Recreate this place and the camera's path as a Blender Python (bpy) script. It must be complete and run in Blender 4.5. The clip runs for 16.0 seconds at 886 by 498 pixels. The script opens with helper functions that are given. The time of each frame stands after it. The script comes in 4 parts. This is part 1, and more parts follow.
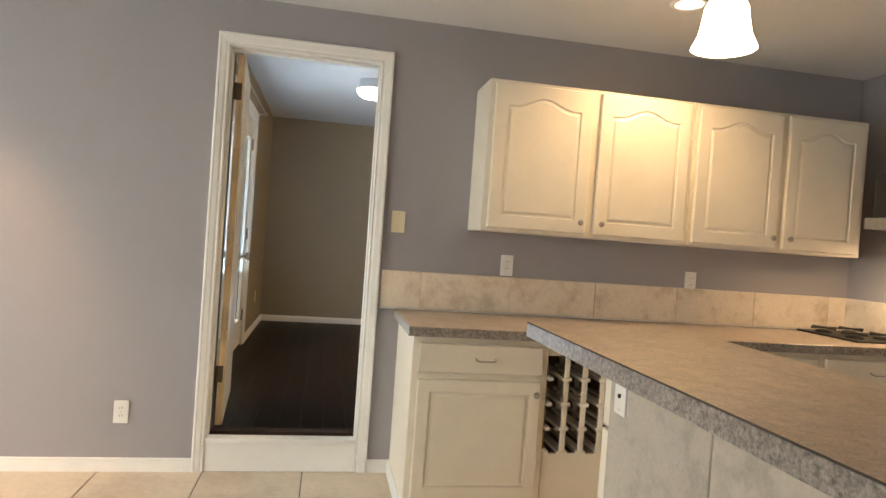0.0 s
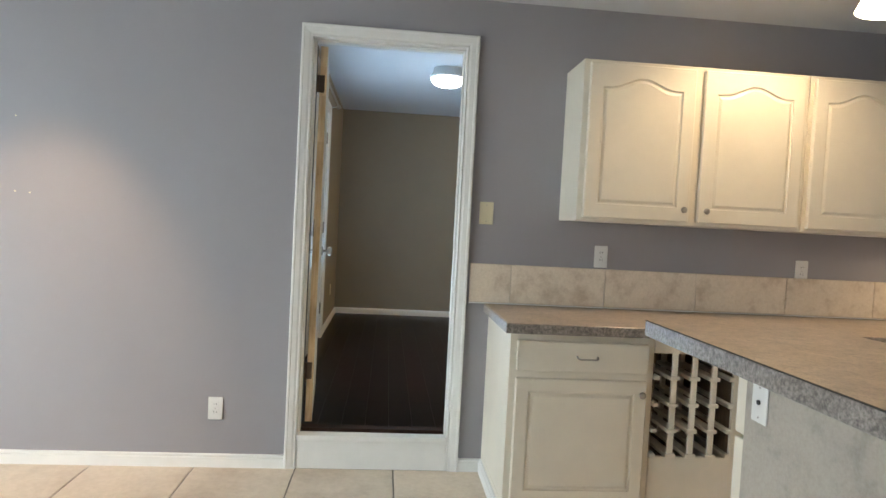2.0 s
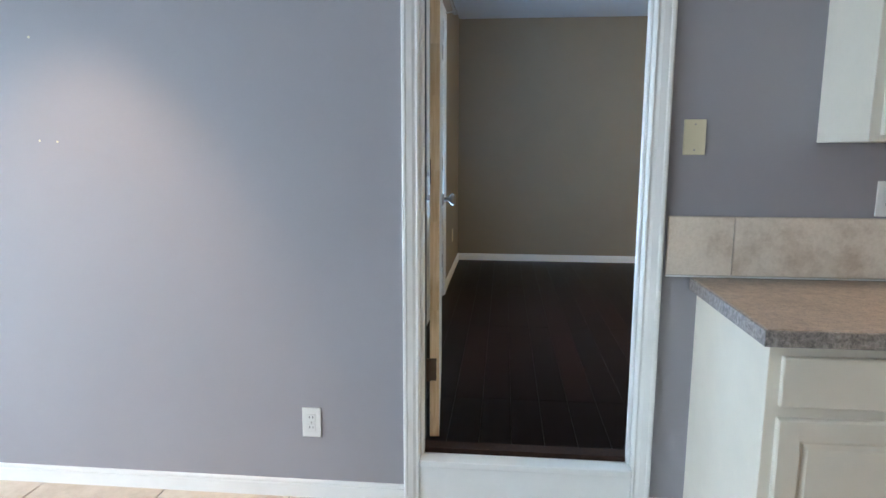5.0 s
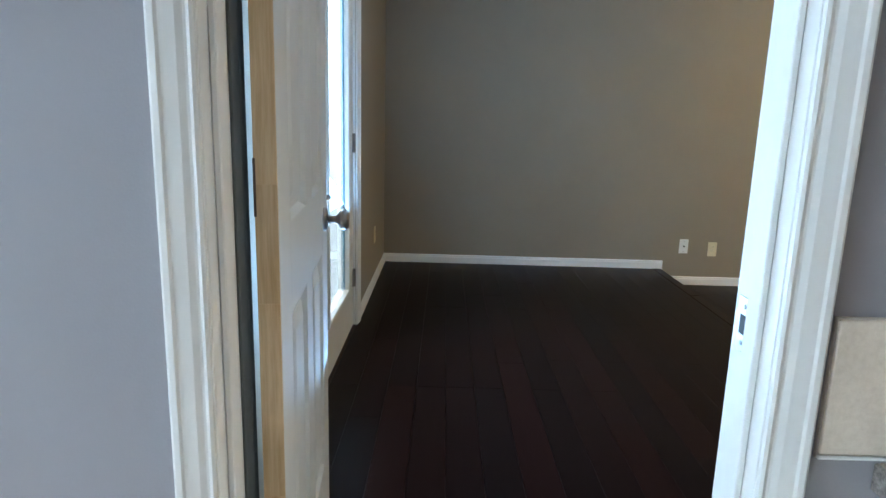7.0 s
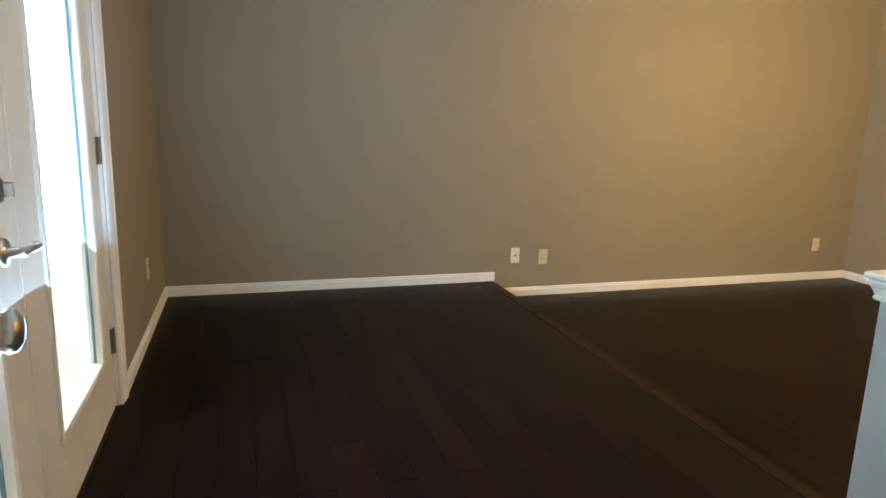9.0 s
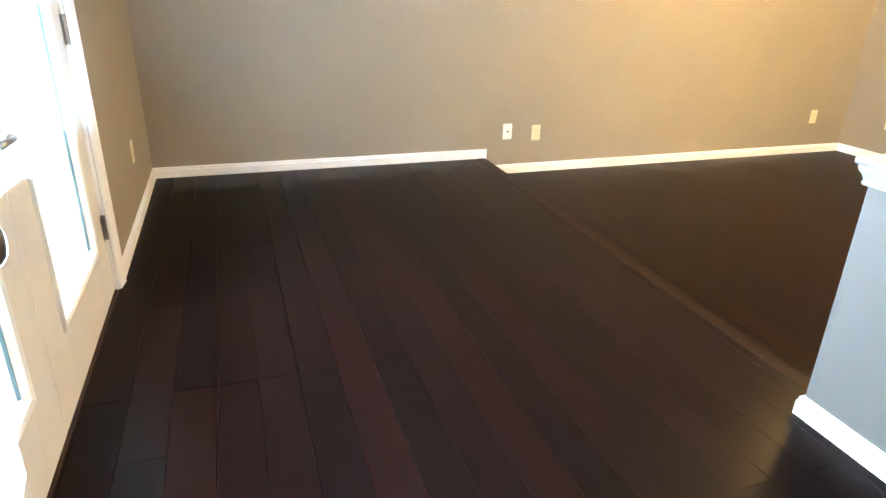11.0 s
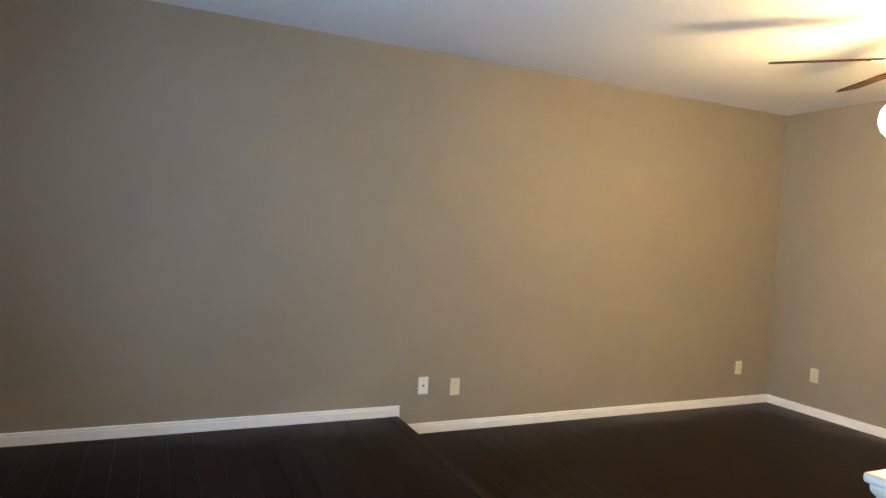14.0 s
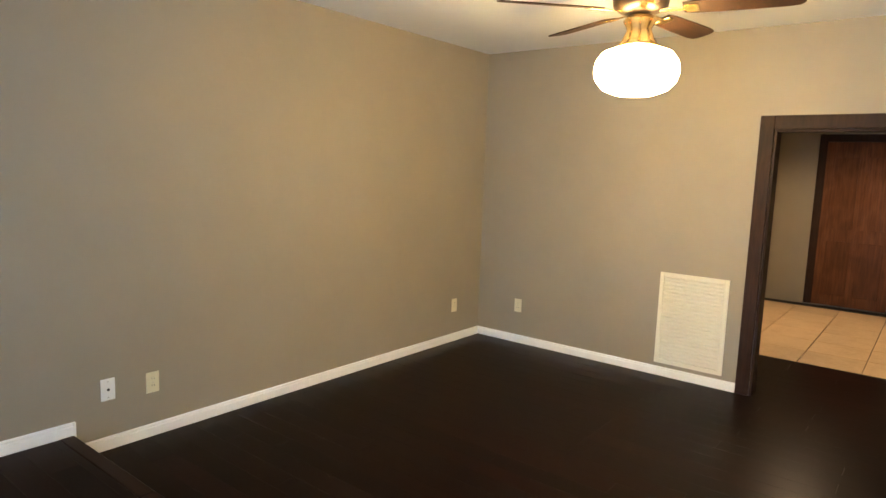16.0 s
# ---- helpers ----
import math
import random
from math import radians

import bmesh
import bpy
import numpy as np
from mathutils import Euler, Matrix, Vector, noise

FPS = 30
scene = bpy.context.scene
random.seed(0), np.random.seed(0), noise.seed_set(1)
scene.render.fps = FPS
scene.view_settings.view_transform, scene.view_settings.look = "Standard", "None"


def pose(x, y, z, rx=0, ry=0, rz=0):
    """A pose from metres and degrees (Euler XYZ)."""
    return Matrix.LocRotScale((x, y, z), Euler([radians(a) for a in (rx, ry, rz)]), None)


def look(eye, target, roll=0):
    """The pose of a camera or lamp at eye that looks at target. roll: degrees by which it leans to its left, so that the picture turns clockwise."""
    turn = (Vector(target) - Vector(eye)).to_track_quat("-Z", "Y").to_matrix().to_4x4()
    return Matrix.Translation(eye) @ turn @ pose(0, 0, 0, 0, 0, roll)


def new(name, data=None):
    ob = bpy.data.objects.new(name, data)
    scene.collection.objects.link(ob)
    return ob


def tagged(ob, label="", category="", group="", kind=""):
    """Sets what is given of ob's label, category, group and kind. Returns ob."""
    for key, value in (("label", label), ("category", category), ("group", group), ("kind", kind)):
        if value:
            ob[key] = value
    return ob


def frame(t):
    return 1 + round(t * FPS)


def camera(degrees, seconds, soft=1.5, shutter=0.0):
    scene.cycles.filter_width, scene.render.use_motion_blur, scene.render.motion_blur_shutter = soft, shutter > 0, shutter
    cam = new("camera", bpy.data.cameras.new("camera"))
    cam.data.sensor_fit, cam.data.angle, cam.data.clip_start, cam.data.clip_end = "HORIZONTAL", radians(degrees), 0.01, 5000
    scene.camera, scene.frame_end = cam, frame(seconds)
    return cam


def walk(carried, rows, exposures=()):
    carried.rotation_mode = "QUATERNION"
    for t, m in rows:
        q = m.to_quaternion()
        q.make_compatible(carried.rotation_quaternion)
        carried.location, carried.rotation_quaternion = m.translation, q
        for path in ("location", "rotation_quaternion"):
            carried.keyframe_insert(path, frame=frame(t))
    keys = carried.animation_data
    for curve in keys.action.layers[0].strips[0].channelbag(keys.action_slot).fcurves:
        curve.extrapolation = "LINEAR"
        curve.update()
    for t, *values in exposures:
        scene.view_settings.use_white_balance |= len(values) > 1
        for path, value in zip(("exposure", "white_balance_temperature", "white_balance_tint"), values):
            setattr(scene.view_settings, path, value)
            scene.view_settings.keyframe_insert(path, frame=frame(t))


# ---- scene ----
cam = camera(70.2, 16.0)
PATH = [
    (0, (0.55, -3.385, 1.277), (0.91, -1.417, 1.248), 4.1),
    (0.5, (0.517, -3.364, 1.278), (0.7, -1.372, 1.273), 6.4),
    (1, (0.51, -3.34, 1.271), (0.689, -1.349, 1.222), 7.5),
    (1.5, (0.469, -3.292, 1.278), (0.659, -1.302, 1.214), 1.0),
    (2, (0.411, -3.239, 1.284), (0.588, -1.248, 1.208), 3.0),
    (2.5, (0.371, -3.183, 1.275), (0.588, -1.196, 1.196), 3.0),
    (3, (0.342, -3.103, 1.282), (0.587, -1.121, 1.19), 2.4),
    (3.5, (0.448, -2.949, 1.295), (0.295, -0.956, 1.231), 2.3),
    (4, (0.390, -2.760, 1.318), (0.065, -0.789, 1.255), 1.6),
    (4.2, (0.289, -2.652, 1.318), (-0.002, -0.675, 1.224), 1.1),
    (6.3, (0.312, -1.289, 1.311), (0.261, 0.635, 0.767), 0.8),
    (6.5, (0.324, -1.134, 1.319), (0.312, 0.813, 0.861), 0.8),
    (7, (0.31, -0.823, 1.344), (0.311, 1.136, 0.939), 1.6),
    (7.5, (0.285, -0.546, 1.362), (0.46, 1.419, 1.036), 2.3),
    (8, (0.322, -0.33, 1.357), (0.693, 1.615, 1.073), 1.9),
    (8.5, (0.351, -0.194, 1.352), (0.812, 1.735, 1.093), 1.0),
    (9, (0.327, -0.056, 1.345), (0.926, 1.811, 0.952), 1.8),
    (9.2, (0.335, -0.046, 1.341), (0.993, 1.795, 0.92), 1.8),
    (11.3, (0.35, -0.038, 1.415), (0.937, 1.7, 0.62), 1.5),
    (11.5, (0.361, -0.03, 1.442), (0.981, 1.755, 0.786), 1.8),
    (12, (0.405, -0.003, 1.507), (1.083, 1.866, 1.296), 1.0),
    (12.5, (0.405, -0.005, 1.548), (1.12, 1.862, 1.575), 0.7),
    (13, (0.48, -0.014, 1.524), (1.193, 1.852, 1.616), 0.4),
    (13.5, (0.548, 0.026, 1.5), (1.236, 1.902, 1.569), 1.2),
    (14, (0.625, 0.401, 1.419), (1.453, 2.221, 1.358), 3.1),
    (14.5, (0.697, 0.592, 1.466), (1.955, 2.141, 1.337), 5.2),
    (15, (0.813, 0.665, 1.5), (2.307, 1.979, 1.315), 4.5),
    (15.5, (0.886, 0.777, 1.556), (2.387, 2.08, 1.351), 3.4),
    (16, (0.878, 0.948, 1.576), (2.432, 2.177, 1.318), 2.0),
]
EXPOSURES = [
    (0.0, -0.06, 8400, 17), (0.5, -0.13, 7600, 13), (1.0, -0.16, 7300, 11), (1.5, -0.18, 6950, 10), (2.5, -0.17, 6600, 10),
    (3.5, -0.13, 5950, 10), (4.2, -0.12, 5750, 10), (6.4, 0.0, 5850, 9), (7.0, 0.02, 5650, 7), (7.5, -0.08, 5700, 8),
    (8.0, -0.03, 6500, 12), (9.0, 0.50, 7300, 13), (11.3, 1.82, 6750, 14), (12.0, 1.05, 6350, 14), (12.5, 0.68, 6150, 13),
    (13.5, 0.50, 6100, 13), (14.0, 0.52, 6250, 13), (14.5, 0.46, 6600, 13), (15.0, 0.42, 6450, 13), (16.0, 0.50, 6250, 11),
]
walk(cam, [(t, look(eye, target, roll)) for t, eye, target, roll in PATH], EXPOSURES)

# ---------------------------------------------------------------- light
world = bpy.data.worlds.new("sky")
scene.world = world
world.use_nodes = True
_bg = world.node_tree.nodes["Background"]
_sky = world.node_tree.nodes.new("ShaderNodeTexSky")
_sky.sky_type = "NISHITA"
_sky.sun_disc = False
_sky.sun_elevation = radians(38)
_sky.sun_rotation = radians(200)
world.node_tree.links.new(_sky.outputs[0], _bg.inputs[0])
_bg.inputs[1].default_value = 0.12

sun_data = bpy.data.lights.new("sun", "SUN")
sun_data.energy, sun_data.angle, sun_data.color = 0.5, radians(30), (1.0, 0.95, 0.88)
sun = new("sun", sun_data)
sun.matrix_world = look((-6, -4, 9), (0, 0, 0))


def area_lamp(name, eye, target, sx, sy, energy, color):
    data = bpy.data.lights.new(name, "AREA")
    data.shape, data.size, data.size_y, data.energy, data.color = "RECTANGLE", sx, sy, energy, color
    ob = new(name, data)
    ob.matrix_world = look(eye, target)
    return ob


def spot_lamp(name, eye, target, energy, color, degrees, blend, radius):
    data = bpy.data.lights.new(name, "SPOT")
    data.energy, data.color, data.spot_size, data.spot_blend, data.shadow_soft_size = energy, color, radians(degrees), blend, radius
    ob = new(name, data)
    ob.matrix_world = look(eye, target)
    return ob


DAY = (0.40, 0.67, 1.0)
WARM = (1.0, 0.72, 0.40)
# daylight that enters by the glazed doors of the den and by the kitchen's window
area_lamp("daylight_den", (-0.42, 1.62, 1.25), (3.0, 1.72, 3.6), 1.7, 1.7, 80, DAY)
area_lamp("daylight_kitchen", (-3.60, -1.40, 0.95), (0.0, -0.50, 0.55), 1.9, 1.5, 36, (0.68, 0.85, 1.0))
# recessed cans
spot_lamp("can_light", (-1.27, -0.95, 2.42), (-1.20, 0.0, 0.62), 105, (1.0, 0.68, 0.42), 54, 0.75, 0.06)
spot_lamp("can_light", (2.105, -0.71, 2.42), (2.105, -0.71, 0), 66, (1.0, 0.74, 0.45), 150, 0.6, 0.09)

# lamp under the range hood
spot_lamp("hood_light", (3.50, -0.66, 1.490), (3.50, -0.60, 0), 26, (1.0, 0.78, 0.52), 160, 0.6, 0.05)

# ---------------------------------------------------------------- materials
def material(name):
    m = bpy.data.materials.new(name)
    m.use_nodes = True
    return m, m.node_tree.nodes, m.node_tree.links, m.node_tree.nodes["Principled BSDF"]


def coords(nodes, links, scale=(1, 1, 1), offset_random=False):
    tc = nodes.new("ShaderNodeTexCoord")
    mp = nodes.new("ShaderNodeMapping")
    mp.inputs["Scale"].default_value = scale
    links.new(tc.outputs["Object"], mp.inputs["Vector"])
    if offset_random:
        info = nodes.new("ShaderNodeObjectInfo")
        mul = nodes.new("ShaderNodeMath")
        mul.operation = "MULTIPLY"
        mul.inputs[1].default_value = 37.0
        links.new(info.outputs["Random"], mul.inputs[0])
        links.new(mul.outputs[0], mp.inputs["Location"])
    return mp.outputs["Vector"]


def noise_tex(nodes, links, vec, scale, detail=4.0, rough=0.6):
    n = nodes.new("ShaderNodeTexNoise")
    n.inputs["Scale"].default_value, n.inputs["Detail"].default_value, n.inputs["Roughness"].default_value = scale, detail, rough
    links.new(vec, n.inputs["Vector"])
    return n.outputs["Fac"]


def ramp(nodes, links, fac, stops):
    r = nodes.new("ShaderNodeValToRGB")
    el = r.color_ramp.elements
    while len(el) < len(stops):
        el.new(0.5)
    for e, (p, c) in zip(el, stops):
        e.position, e.color = p, (*c, 1)
    links.new(fac, r.inputs[0])
    return r.outputs[0]


def mix(nodes, links, a, b, fac, mode="MIX"):
    m = nodes.new("ShaderNodeMix")
    m.data_type, m.blend_type = "RGBA", mode
    for sock, v in ((m.inputs[0], fac), (m.inputs[6], a), (m.inputs[7], b)):
        if isinstance(v, (int, float)):
            sock.default_value = v
        elif isinstance(v, tuple):
            sock.default_value = (*v, 1)
        else:
            links.new(v, sock)
    return m.outputs[2]


def bump(nodes, links, bsdf, height, strength, dist=0.002):
    b = nodes.new("ShaderNodeBump")
    b.inputs["Strength"].default_value, b.inputs["Distance"].default_value = strength, dist
    links.new(height, b.inputs["Height"])
    links.new(b.outputs[0], bsdf.inputs["Normal"])


def shade(c, k):
    return tuple(min(1.0, v * k) for v in c)


def paint(name, color, rough=0.6, vary=0.05, orange=220, strength=0.25, stain=1.3):
    """Wall or trim paint: roller stipple, and a slow drift of tone."""
    m, n, l, b = material(name)
    v = coords(n, l)
    slow = noise_tex(n, l, v, stain, 5, 0.65)
    fine = noise_tex(n, l, v, orange, 2, 0.5)
    col = ramp(n, l, slow, [(0.3, shade(color, 1 - vary)), (0.7, shade(color, 1 + vary))])
    l.new(col, b.inputs["Base Color"])
    rr = n.new("ShaderNodeMapRange")
    rr.inputs["To Min"].default_value, rr.inputs["To Max"].default_value = rough - 0.08, rough + 0.08
    l.new(slow, rr.inputs["Value"])
    l.new(rr.outputs[0], b.inputs["Roughness"])
    bump(n, l, b, fine, strength, 0.001)
    return m


def metal(name, color, rough):
    m, n, l, b = material(name)
    b.inputs["Metallic"].default_value = 1.0
    v = coords(n, l)
    f = noise_tex(n, l, v, 60, 3)
    l.new(ramp(n, l, f, [(0.3, shade(color, 0.85)), (0.7, color)]), b.inputs["Base Color"])
    b.inputs["Roughness"].default_value = rough
    return m


def emitter(name, color, strength):
    m, n, l, b = material(name)
    b.inputs["Base Color"].default_value = (0.8, 0.8, 0.8, 1)
    b.inputs["Emission Color"].default_value = (*color, 1)
    b.inputs["Emission Strength"].default_value = strength
    return m


def plank_mat(name, dark, mid, red):
    m, n, l, b = material(name)
    v = coords(n, l, (14, 0.9, 14), True)
    grain = noise_tex(n, l, v, 5, 5, 0.55)
    cloud = noise_tex(n, l, coords(n, l, (2.2, 0.7, 2.2), True), 1.6, 3, 0.5)
    info = n.new("ShaderNodeObjectInfo")
    base = ramp(n, l, info.outputs["Random"], [(0.0, dark), (0.22, dark), (0.40, mid), (0.74, mid), (0.86, red), (1.0, red)])
    g = ramp(n, l, grain, [(0.30, (0.86, 0.85, 0.85)), (0.70, (1.12, 1.11, 1.10))])
    w = ramp(n, l, cloud, [(0.3, (0.84, 0.84, 0.84)), (0.7, (1.14, 1.12, 1.12))])
    col = mix(n, l, base, g, 1.0, "MULTIPLY")
    col = mix(n, l, col, w, 1.0, "MULTIPLY")
    l.new(col, b.inputs["Base Color"])
    rr = n.new("ShaderNodeMapRange")
    rr.inputs["To Min"].default_value, rr.inputs["To Max"].default_value = 0.27, 0.31
    l.new(cloud, rr.inputs["Value"])
    l.new(rr.outputs[0], b.inputs["Roughness"])
    b.inputs["Specular IOR Level"].default_value = 0.05
    return m


def raw_wood(name, light, dark, scale=(60, 60, 3)):
    m, n, l, b = material(name)
    v = coords(n, l, scale, True)
    grain = noise_tex(n, l, v, 1.6, 8, 0.7)
    v2 = coords(n, l, (3, 3, 2.2))
    block = noise_tex(n, l, v2, 1.2, 1)
    a = ramp(n, l, grain, [(0.3, dark), (0.62, light)])
    c = ramp(n, l, block, [(0.38, (0.8, 0.76, 0.7)), (0.5, (1.05, 1.03, 1.0)), (0.62, (0.95, 0.88, 0.78))])
    info = n.new("ShaderNodeObjectInfo")
    own = ramp(n, l, info.outputs["Random"], [(0.0, (0.80, 0.76, 0.70)), (1.0, (1.08, 1.08, 1.06))])
    col = mix(n, l, a, c, 1.0, "MULTIPLY")
    l.new(mix(n, l, col, own, 1.0, "MULTIPLY"), b.inputs["Base Color"])
    b.inputs["Specular IOR Level"].default_value = 0.2
    b.inputs["Roughness"].default_value = 0.6
    bump(n, l, b, grain, 0.2, 0.001)
    return m


def stone_tile(name, light, dark, rough, spread=3.0):
    m, n, l, b = material(name)
    v = coords(n, l, (1, 1, 1), True)
    big = noise_tex(n, l, v, spread, 6, 0.65)
    small = noise_tex(n, l, v, spread * 11, 6, 0.7)
    a = ramp(n, l, big, [(0.32, dark), (0.5, shade(light, 0.93)), (0.68, light)])
    c = ramp(n, l, small, [(0.35, (0.93, 0.91, 0.88)), (0.6, (1.03, 1.03, 1.03))])
    info = n.new("ShaderNodeObjectInfo")
    t = ramp(n, l, info.outputs["Random"], [(0.0, (0.92, 0.92, 0.92)), (1.0, (1.06, 1.05, 1.04))])
    col = mix(n, l, a, c, 1.0, "MULTIPLY")
    l.new(mix(n, l, col, t, 1.0, "MULTIPLY"), b.inputs["Base Color"])
    b.inputs["Roughness"].default_value = rough
    bump(n, l, b, small, 0.25, 0.002)
    return m


def laminate(name, c1, c2, c3, fine=1.0):
    m, n, l, b = material(name)
    v = coords(n, l)
    a = noise_tex(n, l, v, 34 * fine, 8, 0.75)
    d = noise_tex(n, l, v, 9, 4, 0.6)
    e = noise_tex(n, l, v, 150, 2, 0.5)
    col = ramp(n, l, a, [(0.36, c3), (0.5, c2), (0.62, c1)])
    col = mix(n, l, col, ramp(n, l, d, [(0.35, (0.86, 0.85, 0.84)), (0.65, (1.06, 1.05, 1.04))]), 1.0, "MULTIPLY")
    col = mix(n, l, col, ramp(n, l, e, [(0.36, (0.7, 0.7, 0.7)), (0.46, (1, 1, 1))]), 1.0, "MULTIPLY")
    l.new(col, b.inputs["Base Color"])
    b.inputs["Roughness"].default_value = 0.33
    bump(n, l, b, e, 0.08, 0.0005)
    return m


def glass_mat(name):
    m, n, l, b = material(name)
    b.inputs["Base Color"].default_value = (0.97, 1.0, 0.99, 1)
    b.inputs["Transmission Weight"].default_value = 1.0
    b.inputs["Roughness"].default_value = 0.0
    b.inputs["IOR"].default_value = 1.45
    return m


GREY_PAINT = paint("grey_lavender_paint", (0.330, 0.320, 0.342), 0.55, 0.03)
TAUPE_PAINT = paint("taupe_paint", (0.292, 0.252, 0.188), 0.6, 0.06)
CEIL_PAINT = paint("ceiling_paint", (0.70, 0.71, 0.73), 0.85, 0.03, 90, 0.7)
WHITE_TRIM = paint("white_trim_paint", (0.83, 0.83, 0.81), 0.38, 0.04, 40, 0.12, 5)
DOOR_PAINT = paint("door_white_paint", (0.74, 0.745, 0.72), 0.42, 0.03, 60, 0.12, 4)
EXT_DOOR = paint("exterior_door_paint", (0.70, 0.69, 0.64), 0.4, 0.05, 60, 0.12, 4)
CREAM = paint("cream_cabinet_paint", (0.77, 0.72, 0.62), 0.36, 0.04, 40, 0.12, 5)
# half wall and cap tones darkened below the paint's own, to offset the daylight
HALF_GREY_DIMMED = paint("dimmed_grey_paint", (0.122, 0.122, 0.112), 0.55, 0.03)
CAP_PAINT_DIMMED = paint("dimmed_cap_semi_gloss", (0.30, 0.285, 0.25), 0.38, 0.05, 30, 0.15, 6)
ALMOND = paint("almond_plastic", (0.70, 0.64, 0.45), 0.35, 0.02, 30, 0.05)
WHITE_PLASTIC = paint("white_plastic", (0.80, 0.80, 0.78), 0.32, 0.02, 30, 0.05)
SLOT = paint("dark_slot", (0.03, 0.03, 0.03), 0.6, 0.05)
GROUT = paint("grout", (0.26, 0.23, 0.20), 0.9, 0.12, 300, 0.6, 8)
SPACER = paint("teal_glass_spacer", (0.055, 0.13, 0.16), 0.35, 0.1)
DARK_STRIP = paint("dark_strip_grey", (0.095, 0.110, 0.115), 0.8, 0.1)
PALE_GROUT = paint("pale_grout", (0.60, 0.53, 0.45), 0.9, 0.12, 300, 0.6, 8)
FLOOR_TILE = stone_tile("beige_floor_tile", (0.72, 0.61, 0.49), (0.56, 0.46, 0.36), 0.38)
SPLASH_TILE = stone_tile("beige_splash_tile", (0.82, 0.72, 0.60), (0.58, 0.47, 0.36), 0.42, 7.0)
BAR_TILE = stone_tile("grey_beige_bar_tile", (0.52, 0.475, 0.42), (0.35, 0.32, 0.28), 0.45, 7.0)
COUNTER = laminate("mottled_laminate", (0.53, 0.43, 0.35), (0.45, 0.365, 0.30), (0.33, 0.275, 0.235))
# finer, greyer, darker laminate copy: cool daylight on the edges put into colour
COUNTER_EDGE_DAYLIT = laminate("daylight_tinted_edge", (0.42, 0.38, 0.35), (0.28, 0.25, 0.235), (0.12, 0.11, 0.105), 2.0)
PLANK = plank_mat("dark_hardwood", (0.0055, 0.0030, 0.0028), (0.0065, 0.0031, 0.0028), (0.0092, 0.0037, 0.0033))
NOSING = plank_mat("reddish_nosing_wood", (0.0150, 0.0074, 0.0052), (0.0170, 0.0084, 0.0058), (0.0200, 0.0096, 0.0064))
SUBFLOOR = paint("dark_joint", (0.008, 0.006, 0.006), 0.7, 0.1)
PINE = raw_wood("raw_pine_edge", (0.90, 0.76, 0.55), (0.68, 0.50, 0.30))
DARK_TRIM = raw_wood("dark_stained_trim", (0.036, 0.016, 0.010), (0.015, 0.008, 0.006), (40, 40, 3))
HALL_DOOR = raw_wood("brown_stained_door", (0.16, 0.062, 0.026), (0.075, 0.028, 0.013), (30, 30, 2))
# inside of the wine rack: wood coloured dark for the recess's shade
RACK_SHADE = raw_wood("shade_dark_rack_wood", (0.26, 0.21, 0.16), (0.17, 0.13, 0.10))
NICKEL = metal("satin_nickel", (0.46, 0.43, 0.40), 0.30)
BRONZE = metal("aged_bronze", (0.16, 0.12, 0.095), 0.42)
BRASS = metal("polished_brass", (0.75, 0.52, 0.22), 0.25)
HINGE = metal("hinge_steel", (0.34, 0.32, 0.30), 0.4)
IRON = paint("black_iron", (0.02, 0.02, 0.02), 0.45, 0.1)
STEEL = metal("stainless", (0.60, 0.60, 0.59), 0.35)
GLASS = glass_mat("clear_glass")
DOME_GLOW = emitter("lit_dome_glass", (0.86, 0.95, 1.0), 17.0)
GLOBE_GLOW = emitter("lit_globe_glass", (1.0, 0.67, 0.255), 86.0)
BELL_GLOW = emitter("lit_bell_glass", (1.0, 0.80, 0.52), 17.0)
CAN_GLOW = emitter("lit_can_lens", (1.0, 0.90, 0.74), 12.0)
OUTSIDE = emitter("bright_overcast_distance", (0.86, 0.95, 1.0), 8.0)
BLADE = raw_wood("fan_blade_wood", (0.045, 0.022, 0.013), (0.02, 0.010, 0.007), (4, 30, 30))
CONCRETE = paint("patio_concrete", (0.46, 0.45, 0.43), 0.9, 0.1, 60, 0.5)
GRASS = paint("lawn", (0.10, 0.13, 0.05), 0.95, 0.3, 40, 0.8)
GRILLE = paint("cream_grille_paint", (0.74, 0.70, 0.56), 0.45, 0.03)
HALL_TILE = stone_tile("tan_hall_tile", (0.62, 0.45, 0.27), (0.50, 0.35, 0.2), 0.5)

# ---------------------------------------------------------------- building helpers
ORIGIN = {}


def thing(name, at=(0, 0, 0), label="", category="", group="", kind=""):
    ob = new(name)
    ob.location = at
    ob.empty_display_size = 0.05
    ORIGIN[ob.name] = Vector(at)
    return tagged(ob, label, category, group, kind)


def mesh_of(name, bm, mat, smooth=False):
    me = bpy.data.meshes.new(name)
    bmesh.ops.recalc_face_normals(bm, faces=bm.faces)
    bm.to_mesh(me)
    bm.free()
    me.materials.append(mat)
    if smooth:
        for p in me.polygons:
            p.use_smooth = True
    return me


def part(name, bm, mat, parent, label="", smooth=False):
    """Links a bmesh, written in world metres, as one mesh under a thing or a part."""
    org = ORIGIN[parent.name]
    bmesh.ops.translate(bm, verts=bm.verts, vec=-org)
    ob = new(name, mesh_of(name, bm, mat, smooth))
    ob.parent = parent
    ORIGIN[ob.name] = org
    return tagged(ob, label)


